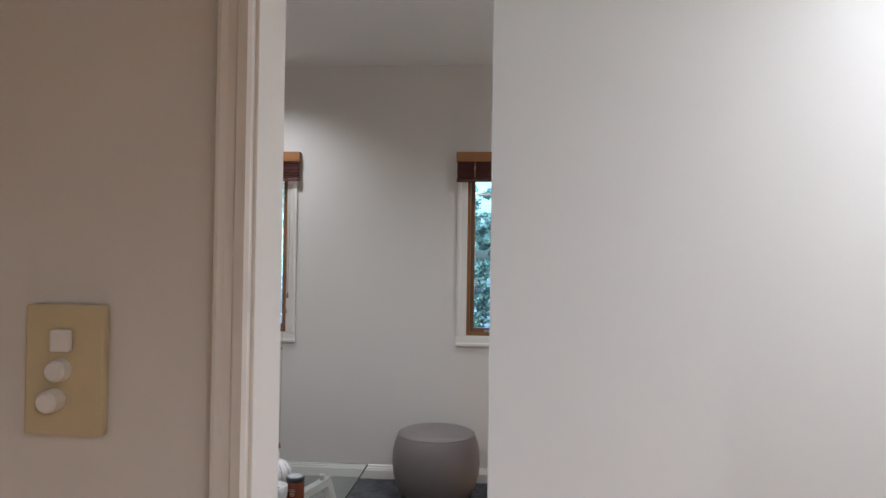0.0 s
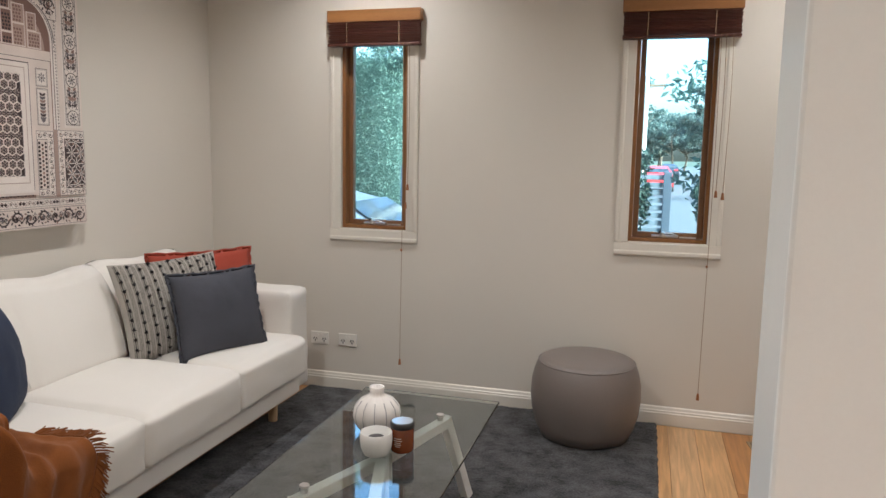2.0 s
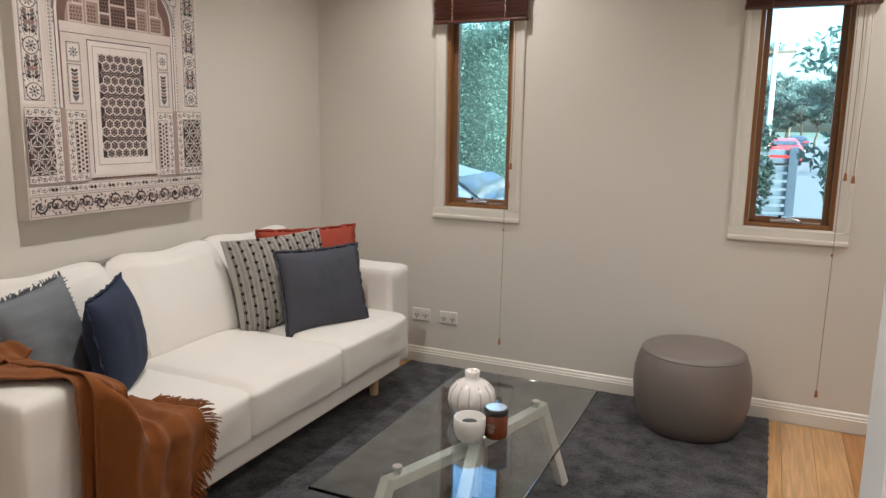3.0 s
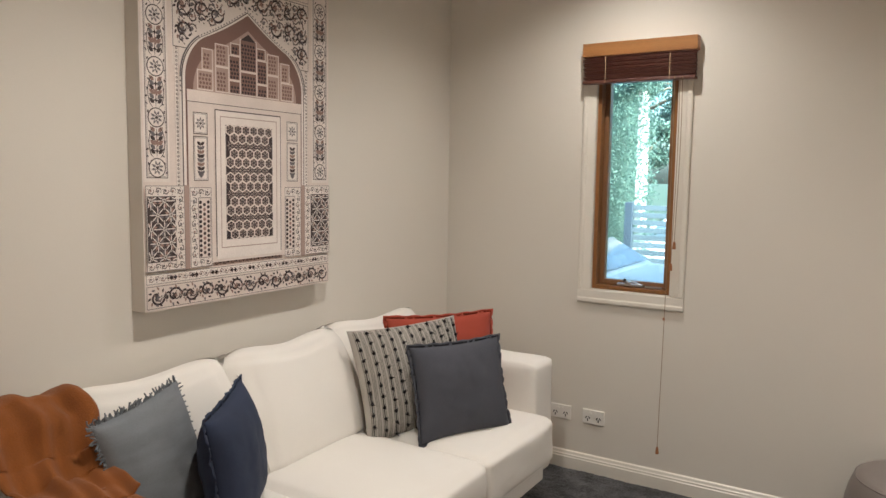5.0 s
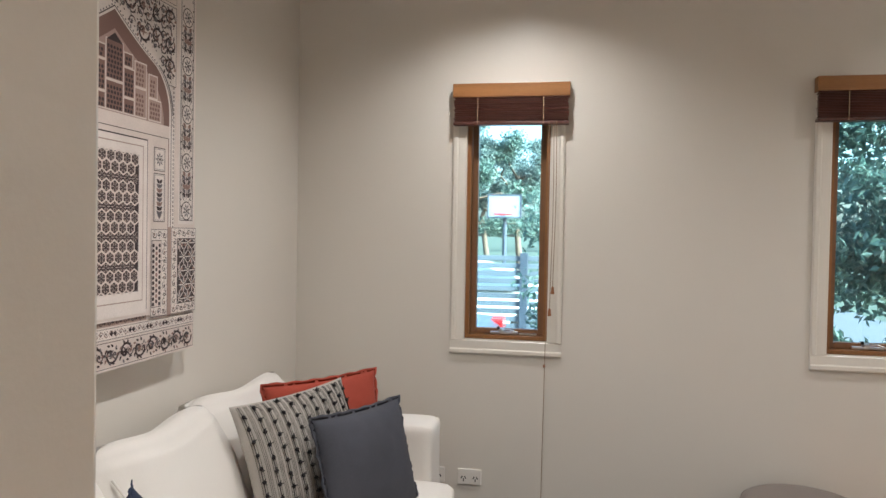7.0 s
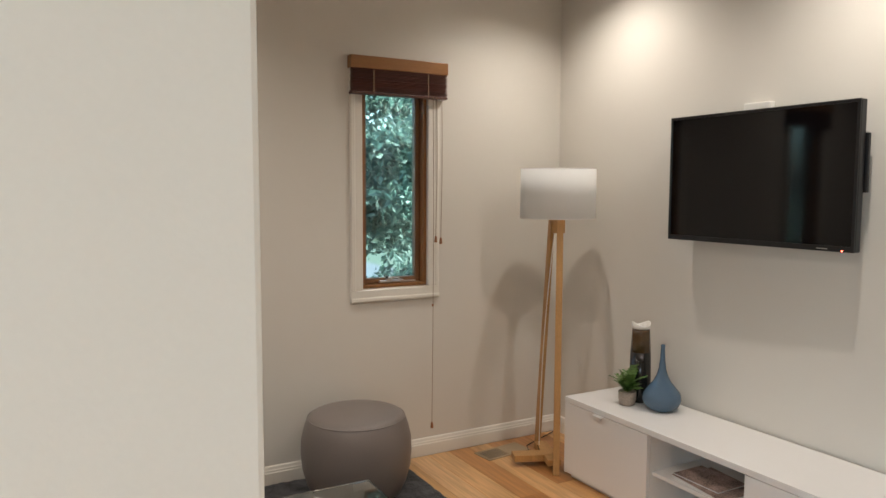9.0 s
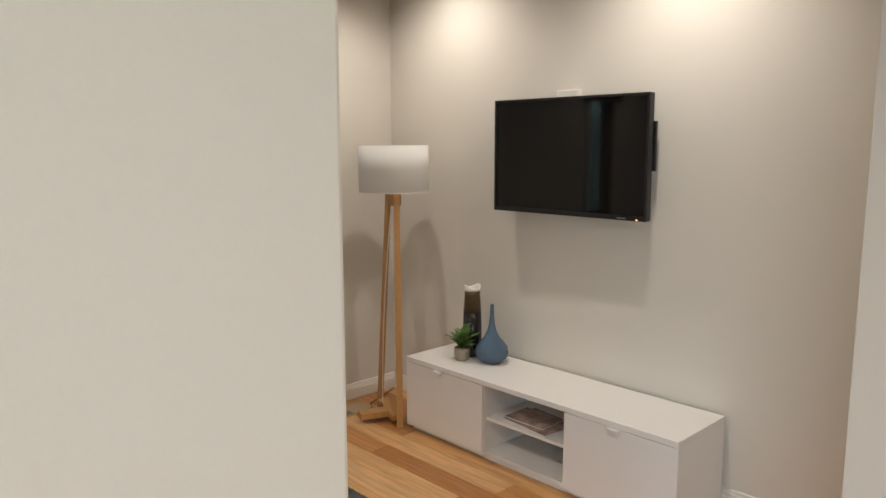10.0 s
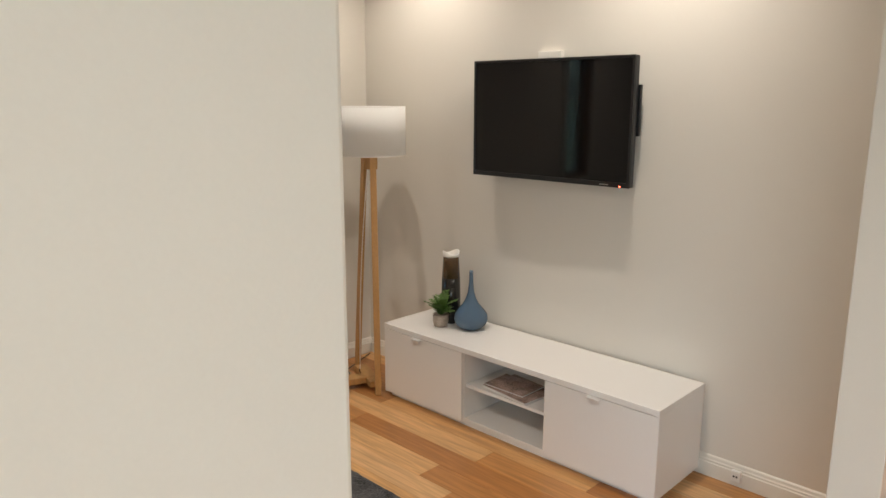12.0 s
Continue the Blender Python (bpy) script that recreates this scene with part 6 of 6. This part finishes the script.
def car(m, paint, label):
    """A parked sedan: x along it with the tail at +x, its wheels on z 0."""
    c = thing("parked_car", m, label, "car")
    side = ((-2.15, 0.30), (-2.18, 0.52), (-2.10, 0.68), (-1.25, 0.86), (-0.95, 0.95), (-0.35, 1.33), (0.05, 1.42), (0.55, 1.41), (1.05, 1.28), (1.50, 1.02), (2.05, 0.98), (2.18, 0.90), (2.20, 0.55), (2.12, 0.28))
    bm = bmesh.new()
    loops = []
    for yy, inset in ((-0.88, 0.10), (-0.80, 0.02), (-0.5, 0.0), (0.5, 0.0), (0.80, 0.02), (0.88, 0.10)):
        loops.append([bm.verts.new((x * (1 - 0.012 * (abs(yy) > 0.7)), yy * (1 if z < 0.96 else 1 - 0.42 * (z - 0.96) / 0.46), z - inset * 0.25 * (z > 0.8))) for x, z in side])
    for a, b in zip(loops, loops[1:]):
        for k in range(len(side) - 1):
            bm.faces.new((a[k], a[k + 1], b[k + 1], b[k]))
        bm.faces.new((a[-1], a[0], b[0], b[-1]))
    bm.faces.new(loops[0][::-1])
    bm.faces.new(loops[-1])
    bmesh.ops.recalc_face_normals(bm, faces=bm.faces)
    bmesh.ops.transform(bm, matrix=m, verts=bm.verts)
    body = part("body", bm, paint, c, smooth=True)
    rounded = body.modifiers.new("rounded", "BEVEL")
    rounded.width, rounded.segments, rounded.limit_method, rounded.angle_limit = 0.07, 3, "ANGLE", radians(8)
    for s in (-1, 1):
        for pane_pts in (((-0.80, 0.97), (-0.32, 1.27), (0.12, 1.33), (0.12, 0.96)), ((0.17, 0.96), (0.17, 1.33), (0.62, 1.32), (1.02, 1.22), (1.32, 1.02), (1.05, 0.96))):
            bm = bmesh.new()
            lo = [bm.verts.new((x, s * (0.885 * (1 if z < 0.96 else 1 - 0.42 * (z - 0.96) / 0.46) + 0.004), z)) for x, z in pane_pts]
            hi = [bm.verts.new((x, s * (0.885 * (1 if z < 0.96 else 1 - 0.42 * (z - 0.96) / 0.46) - 0.03), z)) for x, z in pane_pts]
            bm.faces.new(lo)
            bm.faces.new(hi[::-1])
            for k in range(len(lo)):
                q = (k + 1) % len(lo)
                bm.faces.new((lo[k], hi[k], hi[q], lo[q]))
            bmesh.ops.recalc_face_normals(bm, faces=bm.faces)
            bmesh.ops.transform(bm, matrix=m, verts=bm.verts)
            part("side_window", bm, CAR_GLASS, c)
        for wx in (-1.35, 1.32):
            ring = lathe(((0.19, -0.10), (0.30, -0.10), (0.32, -0.06), (0.32, 0.06), (0.30, 0.10), (0.19, 0.10)), 24)
            bmesh.ops.transform(ring, matrix=m @ pose(wx, s * 0.80, 0.32, 90, 0, 0), verts=ring.verts)
            w = part("wheel", ring, TYRE, c, smooth=True)
            rim = lathe(((0.03, -0.07), (0.18, -0.085), (0.185, 0.085), (0.03, 0.07)), 20)
            bmesh.ops.transform(rim, matrix=m @ pose(wx, s * 0.80, 0.32, 90, 0, 0), verts=rim.verts)
            part("rim", rim, METAL, w)
        t = box(2.06, s * 0.45 if s > 0 else -0.80, 0.84, 2.205, 0.80 if s > 0 else s * 0.45, 0.965, 0.02, 2, m)
        part("tail_light", t, TAIL, c, "red tail light")
    for x0, z0, x1, z1 in ((-0.92, 0.985, -0.36, 1.335), (1.46, 1.055, 1.08, 1.285)):
        bm = bmesh.new()
        bm.faces.new([bm.verts.new(p) for p in ((x0, -0.66, z0 + 0.008), (x1, -0.58, z1 + 0.008), (x1, 0.58, z1 + 0.008), (x0, 0.66, z0 + 0.008))])
        bmesh.ops.solidify(bm, geom=bm.faces[:], thickness=0.01)
        bmesh.ops.transform(bm, matrix=m, verts=bm.verts)
        part("screen_glass", bm, CAR_GLASS, c)
    return c


car(pose(-4.20, 8.25, GZ + 0.012, 0, 0, 0), CAR_SILVER, "silver sedan parked on the driveway")
car(pose(-3.4, 13.9, GZ, 0, 0, 4), CAR_WHITE, "white car parked behind the fence")
car(pose(0.50, 45.0, GZ + 0.015, 0, 0, -92), CAR_RED, "red car on the road")
car(pose(1.75, 70.0, GZ + 0.015, 0, 0, -92), CAR_DARK, "dark car on the road")

# basketball hoop
hoop = thing("basketball_hoop", (-2.80, 16.5, GZ), "basketball backboard on a dark pole", "basketball hoop")
part("pole", tube(((-2.80, 16.6, GZ), (-2.80, 16.6, 2.0)), 0.05, 10), POST, hoop)
part("backboard", box(-3.17, 16.48, 1.80, -2.43, 16.51, 2.32, 0.01), BOARD_W, hoop)
for a in ((-3.17, 16.465, 1.80, -2.43, 16.478, 1.83), (-3.17, 16.465, 2.29, -2.43, 16.478, 2.32), (-3.17, 16.465, 1.83, -3.14, 16.478, 2.29), (-2.46, 16.465, 1.83, -2.43, 16.478, 2.29)):
    part("frame_bar", box(*a), POST, hoop)
part("rim", tube([(-2.80 + 0.21 * math.cos(k / 20 * 6.2832), 16.25 + 0.21 * math.sin(k / 20 * 6.2832), 1.88) for k in range(21)], 0.012, 6), TAIL, hoop)


def tree(x, y, h, spread, count, seed, label, bark=BARK, leafm=LEAF_T, trunk=0.16, low=0.45, leaf_size=0.07):
    t = thing("tree", (x, y, GZ), label, "tree")
    r = random.Random(seed)
    top = Vector((x + r.uniform(-0.4, 0.4), y, GZ + h * 0.72))
    mid = Vector((x + r.uniform(-0.25, 0.25), y, GZ + h * 0.4))
    bms = [tube((Vector((x, y, GZ)), Vector((x, y, GZ + h * 0.15)), mid, top), trunk, 12, 0.35)]
    cl = []
    for k in range(11):
        a = 6.283 * k / 11 + r.uniform(-0.3, 0.3)
        base = Vector((x, y, GZ)).lerp(top, r.uniform(0.5, 1.0))
        tip = base + Vector((math.cos(a) * spread * r.uniform(0.4, 1.0), math.sin(a) * spread * r.uniform(0.4, 0.9), h * r.uniform(0.05, 0.30)))
        bms.append(tube((base, base.lerp(tip, 0.5) + Vector((0, 0, 0.12)), tip), trunk * 0.35, 7, 0.25))
        for q in range(4):
            c = base.lerp(tip, r.uniform(0.55, 1.1))
            cl.append((c.x + r.uniform(-0.3, 0.3), c.y + r.uniform(-0.3, 0.3), c.z + r.uniform(-0.2, 0.3), spread * r.uniform(0.10, 0.24), spread * r.uniform(0.10, 0.24), spread * r.uniform(0.08, 0.17)))
    part("trunk", join(*bms), bark, t, smooth=True)
    foliage("crown", leaves(count, leaf_size, blobs(cl, 0.2), seed), leafm, t)
    return t


tree(-5.3, 17.0, 9.0, 2.4, 8000, 11, "tall pale-barked gum tree", trunk=0.24)
tree(-3.85, 17.6, 10.0, 2.2, 8000, 12, "tall pale-barked gum tree", trunk=0.26)
tree(-7.0, 23.0, 6.0, 3.0, 12000, 13, "broad green tree behind the fence", TWIG, LEAF_S)
tree(-4.8, 25.0, 5.2, 3.0, 12000, 14, "broad green tree behind the fence", TWIG, LEAF_S)
tree(-5.0, 31.0, 6.5, 3.0, 12000, 15, "broad green tree beside the road", TWIG, LEAF_T)
tree(-3.6, 50.0, 7.5, 3.5, 8000, 16, "green street tree in the distance", TWIG, LEAF_T, leaf_size=0.13)
tree(5.0, 52.0, 8.0, 4.0, 8000, 17, "green street tree in the distance", TWIG, LEAF_T, leaf_size=0.13)
tree(1.5, 105.0, 8.2, 6.0, 9000, 18, "broad green tree in the distance", TWIG, LEAF_T, leaf_size=0.2)
for k, (tx, ty, th) in enumerate(((-3.5, 84.0, 7.2), (-0.5, 88.0, 8.0), (2.5, 86.0, 6.6), (5.5, 84.0, 8.2), (9.0, 86.0, 7.4), (1.0, 92.0, 5.0), (4.0, 91.0, 5.0))):
    tree(tx, ty, th, 3.2, 6000, 30 + k, "green tree at the end of the road", TWIG, LEAF_T, leaf_size=0.17)
tree(-3.3, 27.0, 5.6, 2.6, 12000, 41, "broad green tree behind the fence", TWIG, LEAF_T)
tree(7.0, 33.0, 7.0, 3.0, 4000, 19, "green street tree beside the road", TWIG, LEAF_T)
tree(-9.5, 30.0, 8.0, 4.0, 5000, 20, "broad green tree behind the fence", TWIG, LEAF_S)
pole = thing("power_pole", (-0.35, 36.0, GZ), "pale timber power pole", "power pole")
part("shaft", tube(((-0.35, 36, GZ), (-0.35, 36, 5.2)), 0.13, 10, 0.8), BARK, pole)
part("crossarm", box(-1.2, 35.95, 4.7, 0.5, 36.05, 4.82, 0.01), TWIG, pole)

# ---- floor boards ----
floor = structure("floor", box(HX0, -3.0, -0.06, HX1, YN, -0.012), SUBFLOOR, "polished mixed-tone eucalypt strip floor", "floor")
BW = 0.13
board_mesh = {}


def board(x, y0, y1):
    """One strip between two rows, cut to length (alike lengths share a mesh)."""
    ln = round((y1 - y0) / 0.05) * 0.05
    if ln < 0.04:
        return
    if ln not in board_mesh:
        bm = box(-BW / 2 + 0.0006, 0.0006, -0.0118, BW / 2 - 0.0006, ln - 0.0006, 0.0, 0.0008, 1)
        me = bpy.data.meshes.new("floor_board")
        bm.to_mesh(me)
        bm.free()
        me.materials.append(BOARD)
        board_mesh[ln] = me
    ob = new("floor_board", board_mesh[ln])
    ob.location = (x, y0, 0)
    ob.parent = floor


rng = random.Random(7)
bx = HX0 + BW / 2
while bx < HX1:
    y0, y1 = (0.40, YN) if XL < bx < XR + 0.06 else (0.40, 1.35)
    if bx < FX - 0.05:
        y0 = -2.60
    elif bx < 2.10:
        y0 = -3.00
    y = y0
    first_cut = rng.choice((0.5, 0.7, 0.95, 1.2))
    while y < y1 - 0.03:
        ln = first_cut or rng.choice((0.9, 1.3, 1.7, 2.2))
        first_cut = 0
        if y + ln > y1 - 0.25:
            ln = y1 - y
        board(bx, y, y + ln)
        y += round(ln / 0.05) * 0.05
    bx += BW
